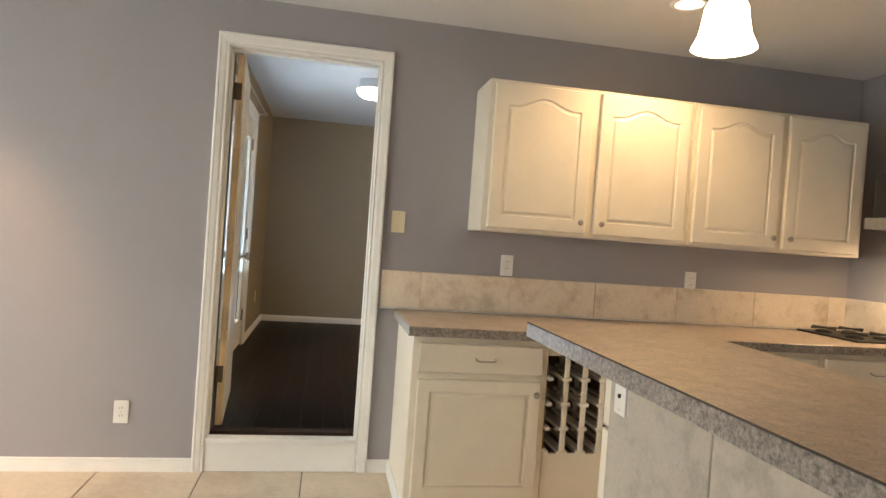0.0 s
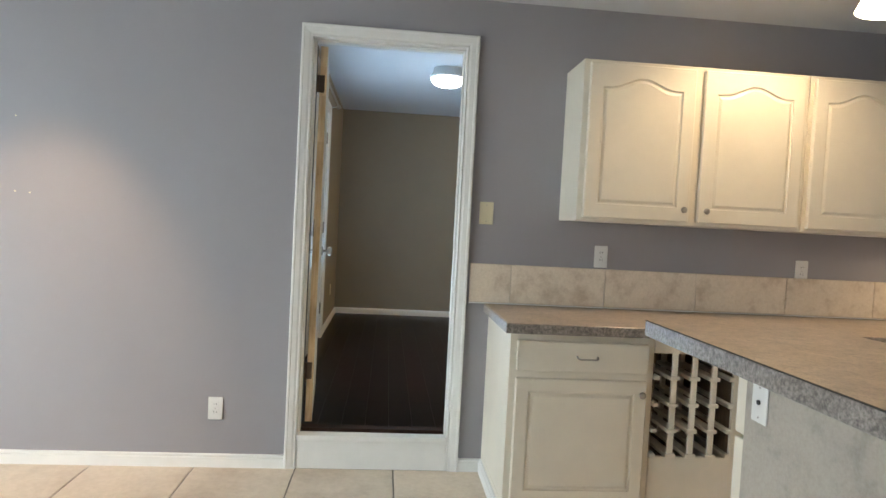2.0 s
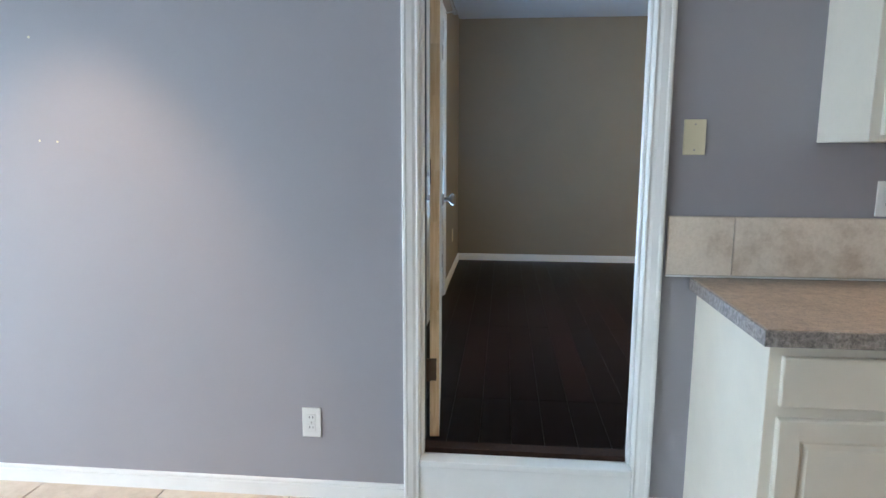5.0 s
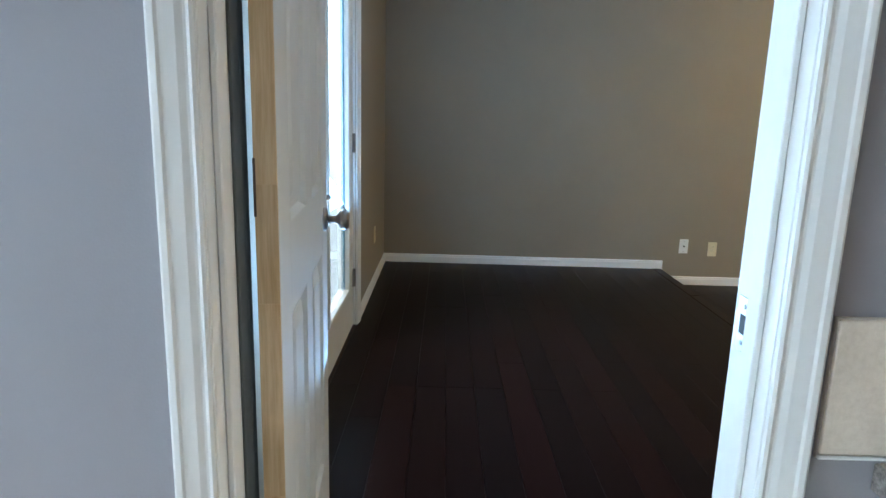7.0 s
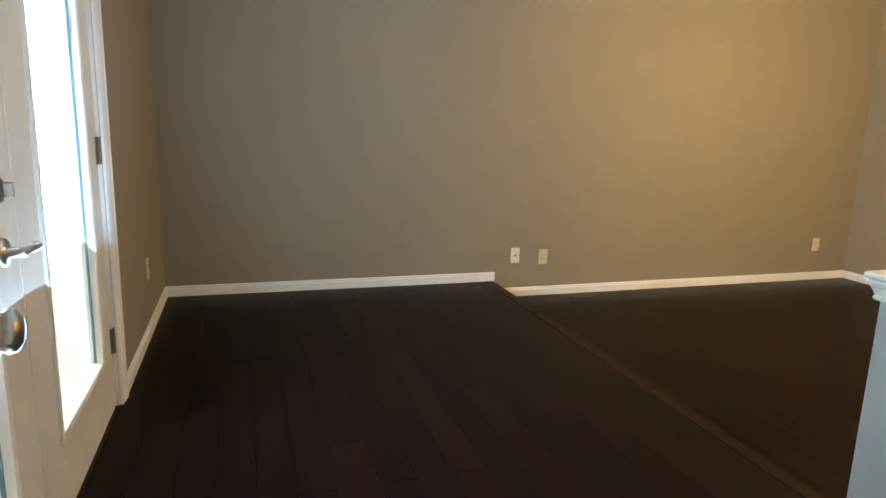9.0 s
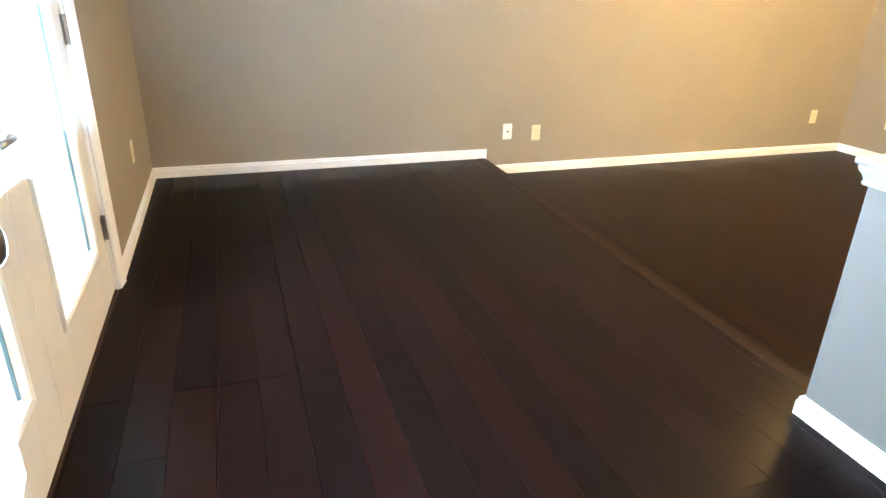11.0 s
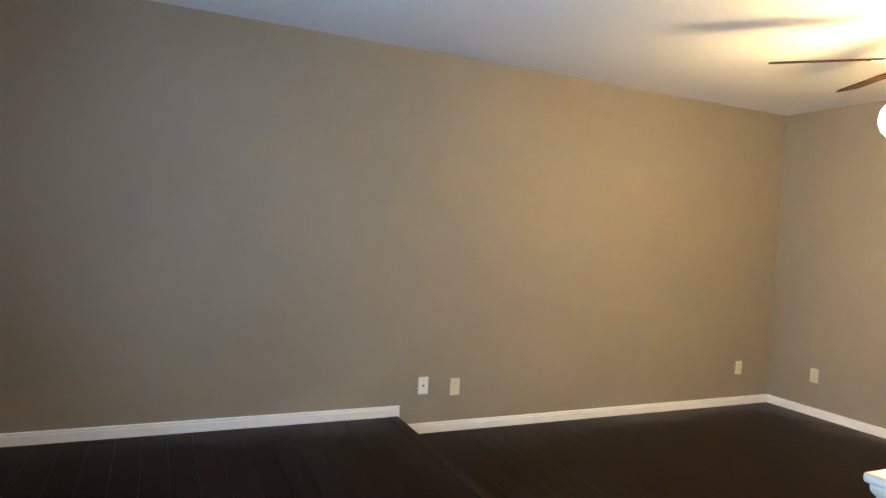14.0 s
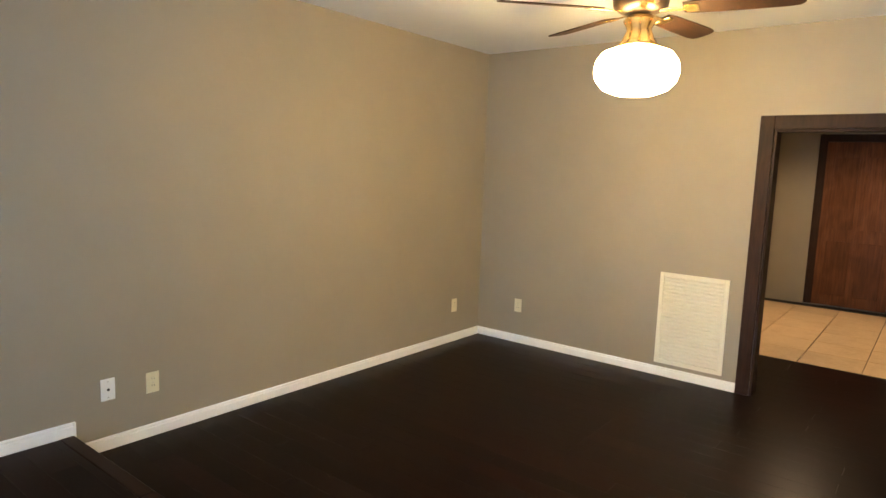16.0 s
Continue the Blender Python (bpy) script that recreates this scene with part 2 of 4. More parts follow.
def solid(name, bm, mat, at=(0, 0, 0), label="", category="", group="", kind="", smooth=False):
    """A top-level thing made of one mesh, written in world metres."""
    bmesh.ops.translate(bm, verts=bm.verts, vec=-Vector(at))
    ob = new(name, mesh_of(name, bm, mat, smooth))
    ob.location = at
    ORIGIN[ob.name] = Vector(at)
    return tagged(ob, label, category, group, kind)


def box(bm, x0, x1, y0, y1, z0, z1, bevel=0.0, seg=1):
    m = Matrix.Translation(((x0 + x1) / 2, (y0 + y1) / 2, (z0 + z1) / 2)) @ Matrix.Diagonal((x1 - x0, y1 - y0, z1 - z0, 1))
    made = bmesh.ops.create_cube(bm, size=1, matrix=m)["verts"]
    if bevel > 0:
        edges = list({e for v in made for e in v.link_edges})
        bmesh.ops.bevel(bm, geom=edges, offset=bevel, segments=seg, affect="EDGES", profile=0.5)
    return bm


def boxed(*a, **k):
    return box(bmesh.new(), *a, **k)


def turned(bm, rings, seg=24, m=None, cap0=True, cap1=True):
    """A lathed body about z: rings of (radius, z)."""
    m = m or Matrix.Identity(4)
    loops = []
    for r, z in rings:
        loops.append([bm.verts.new(m @ Vector((r * math.cos(2 * math.pi * i / seg), r * math.sin(2 * math.pi * i / seg), z))) for i in range(seg)])
    for a, b in zip(loops, loops[1:]):
        for i in range(seg):
            bm.faces.new((a[i], a[(i + 1) % seg], b[(i + 1) % seg], b[i]))
    if cap0:
        bm.faces.new(loops[0])
    if cap1:
        bm.faces.new(loops[-1])
    return bm


def tube(bm, pts, r, seg=10):
    loops = []
    for i, p in enumerate(pts):
        p = Vector(p)
        d = (Vector(pts[min(i + 1, len(pts) - 1)]) - Vector(pts[max(i - 1, 0)])).normalized()
        side = d.orthogonal().normalized() if i == 0 else (side - d * side.dot(d)).normalized()
        other = d.cross(side)
        loops.append([bm.verts.new(p + r * (math.cos(2 * math.pi * k / seg) * side + math.sin(2 * math.pi * k / seg) * other)) for k in range(seg)])
    for a, b in zip(loops, loops[1:]):
        for k in range(seg):
            bm.faces.new((a[k], a[(k + 1) % seg], b[(k + 1) % seg], b[k]))
    bm.faces.new(loops[0])
    bm.faces.new(loops[-1])
    return bm


def sweep(bm, profile, start, end, out, up=(0, 0, 1), c0=0.0, c1=0.0):
    """A moulding: profile of (out, up) from start to end; c0, c1 lengthen it per metre of 'out', for mitres."""
    start, end, out, up = Vector(start), Vector(end), Vector(out), Vector(up)
    d = (end - start).normalized()
    a = [bm.verts.new(start + out * o + up * u - d * (o * c0)) for o, u in profile]
    b = [bm.verts.new(end + out * o + up * u + d * (o * c1)) for o, u in profile]
    n = len(profile)
    for i in range(n):
        bm.faces.new((a[i], a[(i + 1) % n], b[(i + 1) % n], b[i]))
    bm.faces.new(a)
    bm.faces.new(b)
    return bm


BASE_K = 0.80
BASE = [(0, 0), (0.014, 0), (0.014, 0.058), (0.0125, 0.063), (0.009, 0.066), (0.0105, 0.072), (0.009, 0.079), (0.004, 0.084), (0, 0.085)]
CASING = [(0.0, 0.0), (0.010, 0.0), (0.0125, 0.006), (0.010, 0.013), (0.0105, 0.018), (0.0145, 0.030), (0.016, 0.048), (0.0165, 0.058), (0.0195, 0.063), (0.0195, 0.074), (0.016, 0.080), (0.0, 0.080)]


BASE = [(o, u * BASE_K) for o, u in BASE]


def baseboard(start, end, out, label="white painted wooden baseboard with a moulded top", mat=None):
    return solid("baseboard", sweep(bmesh.new(), BASE, start, end, out), mat or WHITE_TRIM, start, label, "baseboard", "baseboards", "structure")


def casing_set(parent, x0, x1, z0, z1, plane, out, axis, mat, wide=(1.0, 1.0), head=1.0):
    """Mitred casing round three sides of an opening. axis: 'x' or 'y', the way along the wall."""
    ex = Vector((1, 0, 0)) if axis == "x" else Vector((0, 1, 0))
    ey = Vector((0, 1, 0)) if axis == "x" else Vector((1, 0, 0))
    up, o = Vector((0, 0, 1)), Vector(out)
    for side, x in ((-1, x0), (1, x1)):
        bm = bmesh.new()
        a, b = [], []
        for t, w in CASING:
            p = ex * (x + side * w * wide[(side + 1) // 2]) + ey * plane + o * t
            a.append(bm.verts.new(p + up * z0))
            b.append(bm.verts.new(p + up * (z1 + w * head)))
        n = len(CASING)
        for i in range(n):
            bm.faces.new((a[i], a[(i + 1) % n], b[(i + 1) % n], b[i]))
        bm.faces.new(a), bm.faces.new(b)
        part("side_casing", bm, mat, parent)
    bm = bmesh.new()
    a = [bm.verts.new(ex * (x0 - w * wide[0]) + ey * plane + o * t + up * (z1 + w * head)) for t, w in CASING]
    b = [bm.verts.new(ex * (x1 + w * wide[1]) + ey * plane + o * t + up * (z1 + w * head)) for t, w in CASING]
    n = len(CASING)
    for i in range(n):
        bm.faces.new((a[i], a[(i + 1) % n], b[(i + 1) % n], b[i]))
    bm.faces.new(a), bm.faces.new(b)
    part("head_casing", bm, mat, parent)


def panel_front(w, h, t, frame_w, arch=0.0, low=None, steps=18):
    """A routed cabinet door or drawer front in the x-z plane, its face at y = -t, with an arched or straight field."""
    low = low or frame_w
    top = h - frame_w - arch
    bm = bmesh.new()

    def outline(d):
        x0, x1, z0 = frame_w + d, w - frame_w - d, low + d
        pts = [(x0, z0), (x1, z0), (x1, top - d)]
        if arch > 0:
            for i in range(1, steps):
                s = i / steps
                u = abs(2 * s - 1)
                k = 0.0 if u > 0.82 else 0.5 + 0.5 * math.cos(math.pi * u / 0.82)
                pts.append((x1 + (x0 - x1) * s, top - d + arch * k))
        pts.append((x0, top - d))
        return pts

    def rim(d):
        pts = [(d, d), (w - d, d), (w - d, h - d)]
        if arch > 0:
            o = outline(0)
            pts += [(o[2 + i][0], h - d) for i in range(1, steps)]
        pts.append((d, h - d))
        return pts

    rows = [(rim(0), 0), (rim(0), -t + 0.004), (rim(0.004), -t), (outline(0), -t), (outline(0.003), -t + 0.006), (outline(0.009), -t + 0.007), (outline(0.022), -t + 0.001)]
    loops = [[bm.verts.new((x, y, z)) for x, z in pts] for pts, y in rows]
    for a, b in zip(loops, loops[1:]):
        for i in range(len(a)):
            bm.faces.new((a[i], a[(i + 1) % len(a)], b[(i + 1) % len(b)], b[i]))
    bm.faces.new(loops[0])
    bm.faces.new(loops[-1])
    return bm


def moved(bm, m):
    bmesh.ops.transform(bm, matrix=m, verts=bm.verts)
    return bm


def round_knob(x, y, z, way=(0, -1, 0)):
    m = Matrix.Translation((x, y, z)) @ Vector(way).to_track_quat("Z", "Y").to_matrix().to_4x4()
    return turned(bmesh.new(), [(0.006, 0), (0.006, 0.010), (0.010, 0.014), (0.0145, 0.019), (0.0155, 0.023), (0.013, 0.027), (0.005, 0.029)], 18, m)


def wall_plate(at, way, kind, mat, label, group):
    """A wall plate at a spot of the wall; way: the wall's outward normal. kind: outlet, blank or jack."""
    ob = thing("wall_outlet" if kind == "outlet" else ("blank_plate" if kind == "blank" else "cable_plate"), at, label, "wall plate", group)
    ex, ey = Vector((way[1], -way[0], 0)), Vector((way[0], way[1], 0))
    m = Matrix(((ex.x, ey.x, 0, at[0]), (ex.y, ey.y, 0, at[1]), (0, 0, 1, at[2]), (0, 0, 0, 1)))
    part("plate", moved(boxed(-0.036, 0.036, 0.0, 0.006, -0.058, 0.058, bevel=0.003, seg=2), m), mat, ob)
    if kind == "outlet":
        for dz in (-0.0195, 0.0195):
            f = part("receptacle", moved(boxed(-0.0165, 0.0165, 0.0065, 0.0085, dz - 0.0145, dz + 0.0145, bevel=0.0015), m), mat, ob)
            for dx in (-0.0065, 0.0065):
                part("slot", moved(boxed(dx - 0.0012, dx + 0.0012, 0.0088, 0.0092, dz - 0.002, dz + 0.007), m), SLOT, f, "dark slot")
    elif kind == "jack":
        part("jack", moved(turned(bmesh.new(), [(0.007, 0), (0.007, 0.004)], 14, pose(0, 0.0062, 0, -90)), m), SLOT, ob, "dark round socket")
    for dz in ((0,) if kind == "outlet" else (-0.042, 0.042)):
        part("screw", moved(turned(bmesh.new(), [(0.003, 0), (0.003, 0.0006)], 10, pose(0, 0.0063, dz, -90)), m), NICKEL, ob, "small metal screw")
    return ob

# ---------------------------------------------------------------- plan
XL, XR, YF = -0.170, 5.565, 4.215          # den: glazed side, hall side, far wall
YN, YS = 0.0, 0.115                       # dividing wall: kitchen face, den face
ZP, ZL = 0.190, 0.062                     # raised and lower floor of the den
ZS = 0.176                                # sill of the doorway
XS = 2.085                                # edge of the raised floor
ZCK, ZCD = 2.44, 2.567                   # ceilings
KX0, KX1, KY0 = -3.45, 3.72, -5.6         # kitchen
DX0, DX1, DZ1 = -0.002, 0.768, 2.190         # doorway
FY0, FY1, FZ1 = 0.64, 2.58, 2.238         # glazed doors' opening
HY0, HY1, HZ1 = 1.03, 1.885, 1.90          # hall opening
MIDY = 0.0575


def structure(name, bm, mat, label, category):
    return solid(name, bm, mat, (0, 0, 0), label, category, "", "structure")


# dividing wall, kitchen leaf and den leaf
bm = bmesh.new()
box(bm, KX0, DX0 - 0.02, YN, MIDY, 0, ZCK)
box(bm, DX1 + 0.02, KX1 + 0.1, YN, MIDY, 0, ZCK)
box(bm, DX0 - 0.02, DX1 + 0.02, YN, MIDY, DZ1 + 0.02, ZCK)
structure("wall_kitchen_north", bm, GREY_PAINT, "grey-lavender painted kitchen wall with a doorway", "wall")
bm = bmesh.new()
box(bm, XL - 0.14, DX0 - 0.02, MIDY, YS, 0, ZCD)
box(bm, DX1 + 0.02, XR + 0.12, MIDY, YS, 0, ZCD)
box(bm, DX0 - 0.02, DX1 + 0.02, MIDY, YS, DZ1 + 0.02, ZCD)
structure("wall_den_south", bm, TAUPE_PAINT, "taupe painted den wall with a doorway", "wall")
# other kitchen walls
WY0, WY1, WZ0, WZ1 = -3.5, -0.4, 0.15, 2.15
bm = bmesh.new()
box(bm, KX0 - 0.12, KX0, KY0, WY0, 0, ZCK)
box(bm, KX0 - 0.12, KX0, WY1, MIDY, 0, ZCK)
box(bm, KX0 - 0.12, KX0, WY0, WY1, 0, WZ0)
box(bm, KX0 - 0.12, KX0, WY0, WY1, WZ1, ZCK)
structure("wall_kitchen_west", bm, GREY_PAINT, "grey painted kitchen wall with a window", "wall")
structure("wall_kitchen_east", boxed(KX1, KX1 + 0.1, KY0, 0.0, 0, ZCK), GREY_PAINT, "grey painted kitchen side wall", "wall")
structure("wall_kitchen_south", boxed(KX0 - 0.12, KX1 + 0.1, KY0 - 0.1, KY0, 0, ZCK), GREY_PAINT, "plain grey painted kitchen wall", "wall")
structure("ceiling_kitchen", boxed(KX0 - 0.12, KX1 + 0.1, KY0 - 0.1, MIDY, ZCK, ZCK + 0.1), CEIL_PAINT, "off-white stippled kitchen ceiling", "ceiling")
structure("subfloor_kitchen", boxed(KX0 - 0.12, KX1 + 0.1, KY0 - 0.1, -0.001, -0.1, -0.006), GROUT, "dark grout bed under the floor tiles", "floor")
# den walls
bm = bmesh.new()
box(bm, XL - 0.14, XL, YS, FY0, 0, ZCD)
box(bm, XL - 0.14, XL, FY1, YF + 0.12, 0, ZCD)
box(bm, XL - 0.14, XL, FY0, FY1, 0, ZP - 0.02)
box(bm, XL - 0.14, XL, FY0, FY1, FZ1 + 0.02, ZCD)
structure("wall_den_west", bm, TAUPE_PAINT, "taupe painted wall with a pair of glazed doors", "wall")
structure("wall_den_north", boxed(XL, XR + 0.12, YF, YF + 0.12, 0, ZCD), TAUPE_PAINT, "long taupe painted wall, warm where the fan lamp lights it", "wall")
bm = bmesh.new()
box(bm, XR, XR + 0.12, HY1, YF, 0, ZCD)
box(bm, XR, XR + 0.12, YS, HY0, 0, ZCD)
box(bm, XR, XR + 0.12, HY0, HY1, HZ1, ZCD)
structure("wall_den_east", bm, TAUPE_PAINT, "taupe painted wall with an opening to the hall", "wall")
structure("ceiling_den", boxed(XL - 0.14, XR + 0.12, MIDY, YF + 0.12, ZCD, ZCD + 0.1), CEIL_PAINT, "white stippled den ceiling", "ceiling")
structure("subfloor_den", boxed(XL - 0.14, 12.2, MIDY, YF + 0.12, -0.1, ZL - 0.016), SUBFLOOR, "dark bed under the floorboards", "floor")
structure("platform", boxed(XL, XS - 0.02, YS, YF, ZL - 0.016, ZP - 0.016), SUBFLOOR, "raised floor platform under dark boards", "floor")
structure("step_riser", boxed(XS - 0.02, XS - 0.004, YS, YF, ZL - 0.012, ZP - 0.018, bevel=0.002), DARK_TRIM, "dark wooden riser of the single step", "step")
# hall beyond the opening
HX = 9.75
structure("wall_hall_north", boxed(XR + 0.12, HX, 2.75, 2.85, 0, 2.5), TAUPE_PAINT, "taupe painted hall wall", "wall")
structure("wall_hall_south", boxed(XR + 0.12, HX, 0.97, 1.07, 0, 2.5), TAUPE_PAINT, "taupe painted hall wall", "wall")
structure("wall_hall_end", boxed(HX, HX + 0.1, 0.97, 2.85, 0, 2.5), TAUPE_PAINT, "taupe painted wall at the end of the hall", "wall")
structure("ceiling_hall", boxed(XR + 0.12, HX + 0.1, 0.97, 2.85, 2.5, 2.6), CEIL_PAINT, "white hall ceiling", "ceiling")

# ground outside
structure("ground", boxed(-300, 300, -300, 300, -0.35, -0.3), GRASS, "lawn round the house reaching the horizon", "ground")
structure("patio", boxed(-4.2, XL - 0.14, 0.2, 29.0, -0.3, 0.10), CONCRETE, "pale concrete patio outside the glazed doors", "patio")
for nm, y0, y1, x in (("backdrop_den", 0.2, 30.0, -4.3), ("backdrop_kitchen", -12.0, 0.1, -7.5)):
    structure(nm, boxed(x - 0.02, x, y0, y1, -0.3, 9.0), OUTSIDE, "bright overcast distance beyond the glass", "backdrop")

# ---------------------------------------------------------------- trim
baseboard((KX0, 0, 0), (DX0 - 0.060, 0, 0), (0, -1, 0))
baseboard((DX1 + 0.065, 0, 0), (0.950, 0, 0), (0, -1, 0))
baseboard((XL, YF, ZP), (2.105, YF, ZP), (0, -1, 0))
baseboard((2.105, YF, ZL), (XR, YF, ZL), (0, -1, 0))
baseboard((XL, FY1 + 0.082, ZP), (XL, YF, ZP), (1, 0, 0))
baseboard((XR, HY1 + 0.09, ZL), (XR, YF, ZL), (-1, 0, 0))
baseboard((XR, YS, ZL), (XR, HY0 - 0.09, ZL), (-1, 0, 0))
baseboard((XR + 0.126, 1.07, ZL), (HX, 1.07, ZL), (0, 1, 0))
baseboard((XR + 0.12, 2.75, ZL), (HX, 2.75, ZL), (0, -1, 0))
solid("baseboard", boxed(2.093, 2.107, YF - 0.0145, YF - 0.001, ZL + 0.0685, ZP + 0.068, bevel=0.002), WHITE_TRIM, (2.1, YF, 0.12), "short upright end of the baseboard at the step", "baseboard", "baseboards", "structure")

# ---------------------------------------------------------------- doorway between kitchen and den
dw = thing("door_frame", (0.374, 0, 0), "white painted door frame with moulded casing and a raised sill", "door frame", kind="structure")
casing_set(dw, DX0 - 0.002, DX1 + 0.002, 0, DZ1, 0.0, (0, -1, 0), "x", WHITE_TRIM, (0.72, 0.78), 0.80)
casing_set(dw, DX0 - 0.002, DX1 + 0.002, ZS, DZ1, YS, (0, 1, 0), "x", WHITE_TRIM)
part("side_jamb", boxed(DX0 - 0.02, DX0, -0.001, YS + 0.001, 0, DZ1, bevel=0.001), WHITE_TRIM, dw)
part("side_jamb", boxed(DX1, DX1 + 0.02, -0.001, YS + 0.001, 0, DZ1, bevel=0.001), WHITE_TRIM, dw)
part("head_jamb", boxed(DX0 - 0.02, DX1 + 0.02, -0.001, YS + 0.001, DZ1, DZ1 + 0.02, bevel=0.001), WHITE_TRIM, dw)
part("door_stop", boxed(DX1 - 0.011, DX1 - 0.0005, 0.03, 0.066, ZS, DZ1, bevel=0.002), WHITE_TRIM, dw)
part("door_stop", boxed(DX0 + 0.0005, DX0 + 0.011, 0.03, 0.066, ZS, DZ1, bevel=0.002), WHITE_TRIM, dw)
part("door_stop", boxed(DX0 + 0.011, DX1 - 0.011, 0.03, 0.066, DZ1 - 0.011, DZ1 - 0.0005, bevel=0.002), WHITE_TRIM, dw)
part("riser_board", boxed(DX0 - 0.0, DX1 + 0.0, -0.006, 0.02, 0.0, ZS - 0.026, bevel=0.002), WHITE_TRIM, dw, "white painted riser under the sill")
part("sill_board", boxed(DX0 + 0.0005, DX1 - 0.0005, -0.022, 0.052, ZS - 0.026, ZS, bevel=0.004, seg=2), WHITE_TRIM, dw, "white painted sill with a rounded edge")
part("threshold", boxed(DX0 + 0.0005, DX1 - 0.0005, 0.0525, YS, ZS - 0.02, ZP + 0.003, bevel=0.002), DARK_TRIM, dw, "dark wooden threshold strip")
plate = part("strike_plate", boxed(DX1 - 0.0022, DX1 - 0.0004, 0.068, 0.108, 1.010, 1.094, bevel=0.0006), STEEL, dw, "satin nickel strike plate")
part("latch_hole", boxed(DX1 - 0.0028, DX1 - 0.0024, 0.080, 0.098, 1.037, 1.067, bevel=0.0001), SLOT, plate, "dark latch hole")
for z in (1.024, 1.080):
    part("screw", turned(bmesh.new(), [(0.0042, 0), (0.0036, 0.0010), (0.001, 0.0012)], 12, Matrix.Translation((DX1 - 0.0022, 0.087, z)) @ Vector((-1, 0, 0)).to_track_quat("Z", "Y").to_matrix().to_4x4()), HINGE, plate, "small steel screw")

# dark grey strips along the hinge jamb and just past it
part("jamb_side_strip", boxed(DX0 + 0.0005, DX0 + 0.0055, 0.102, 0.1345, ZS, DZ1 - 0.012, bevel=0.001), DARK_STRIP, dw, "dark grey strip along the hinge jamb")
part("hinge_jamb_strip", boxed(DX0 - 0.012, DX0 + 0.0055, 0.1355, 0.162, ZS + 0.014, DZ1 - 0.012, bevel=0.001), DARK_STRIP, dw, "dark grey strip behind the hinges")

# the six-panel door, swung open into the den
DOOR_W, DOOR_H, DOOR_T = 0.724, 1.985, 0.037
leaf = thing("panel_door", (0, 0, 0), "white six-panel door with raw pine edge, standing wide open", "door")


def six_panel(parent):
    w, h, t = DOOR_W, DOOR_H, DOOR_T
    st, mid = 0.112, 0.095
    part("core", boxed(0.002, w - 0.002, -t + 0.014, -0.014, 0.002, h - 0.002), DOOR_PAINT, parent)
    rails = [(0.0, 0.205), (0.80, 0.962), (1.555, 1.655), (h - 0.115, h)]
    for x0, x1 in ((0.0, st), (w - st, w)):
        part("stile", boxed(x0 + 0.0005, x1, -t, 0, 0, h, bevel=0.0015), DOOR_PAINT, parent)
    for z0, z1 in rails:
        part("rail", boxed(st, w - st, -t + 0.0002, -0.0002, z0, z1, bevel=0.0005), DOOR_PAINT, parent)
    for (a, z0), (z1, b) in zip(rails, rails[1:]):
        part("muntin", boxed((w - mid) / 2, (w + mid) / 2, -t + 0.0004, -0.0004, z0, z1, bevel=0.0005), DOOR_PAINT, parent)
        for x0, x1 in ((st, (w - mid) / 2), ((w + mid) / 2, w - st)):
            bm = bmesh.new()
            for sgn, y_in, y_out in ((-1, -t + 0.0135, -t), (1, -0.0135, 0.0)):
                def loop(d, y):
                    return [bm.verts.new(p) for p in ((x0 + d, y, z0 + d), (x1 - d, y, z0 + d), (x1 - d, y, z1 - d), (x0 + d, y, z1 - d))]
                k = y_out - y_in
                ls = [loop(0.0, y_in + k * 1.0), loop(0.003, y_in + k * 0.97), loop(0.010, y_in + k * 0.30), loop(0.014, y_in + k * 0.04), loop(0.024, y_in + k * 0.02), loop(0.028, y_in + k * 0.28), loop(0.052, y_in + k * 0.80)]
                for p, q in zip(ls, ls[1:]):
                    for i in range(4):
                        bm.faces.new((p[i], p[(i + 1) % 4], q[(i + 1) % 4], q[i]))
                bm.faces.new(ls[-1])
            part("panel", bm, DOOR_PAINT, parent)
    # raw edge strip of finger-jointed pine on the hinge side
    z = 0.0
    for dz in (0.30, 0.21, 0.34, 0.19, 0.27, 0.18, 0.24, 0.255):
        part("edge_strip", boxed(-0.0025, 0.0003, -t + 0.001, -0.001, z, z + dz - 0.0003), PINE, parent, "raw finger-jointed pine edge")
        z += dz
    for z, deep in ((0.275, 0.026), (1.035, 0.004), (1.79, 0.026)):
        hg = part("hinge", boxed(-0.0045, -0.0028, -deep, 0.005 if deep > 0.01 else 0.0, z - 0.045, z + 0.045, bevel=0.0008), BRONZE, parent, "dark bronze butt hinge")
        if deep > 0.01:
            part("knuckle", turned(bmesh.new(), [(0.0058, z - 0.045), (0.0065, z - 0.043), (0.0065, z + 0.043), (0.0058, z + 0.045)], 12, pose(-0.006, 0.008, 0)), BRONZE, hg)
    for way, y in (((0, -1, 0), -t), ((0, 1, 0), 0.0)):
        m = Matrix.Translation((w - 0.070, y, 0.882)) @ Vector(way).to_track_quat("Z", "Y").to_matrix().to_4x4()
        rose = part("rosette", turned(bmesh.new(), [(0.031, 0), (0.031, 0.003), (0.027, 0.008), (0.014, 0.011)], 26, m), NICKEL, parent, "satin nickel rosette", True)
        part("knob", turned(bmesh.new(), [(0.010, 0.009), (0.009, 0.030), (0.013, 0.036), (0.025, 0.042), (0.0285, 0.051), (0.0265, 0.060), (0.016, 0.066), (0.004, 0.067)], 26, m), NICKEL, rose, "satin nickel round door knob", True)
    part("latch_plate", boxed(w - 0.0005, w + 0.0015, -t + 0.006, -0.006, 0.845, 0.905, bevel=0.0005), NICKEL, parent)


six_panel(leaf)
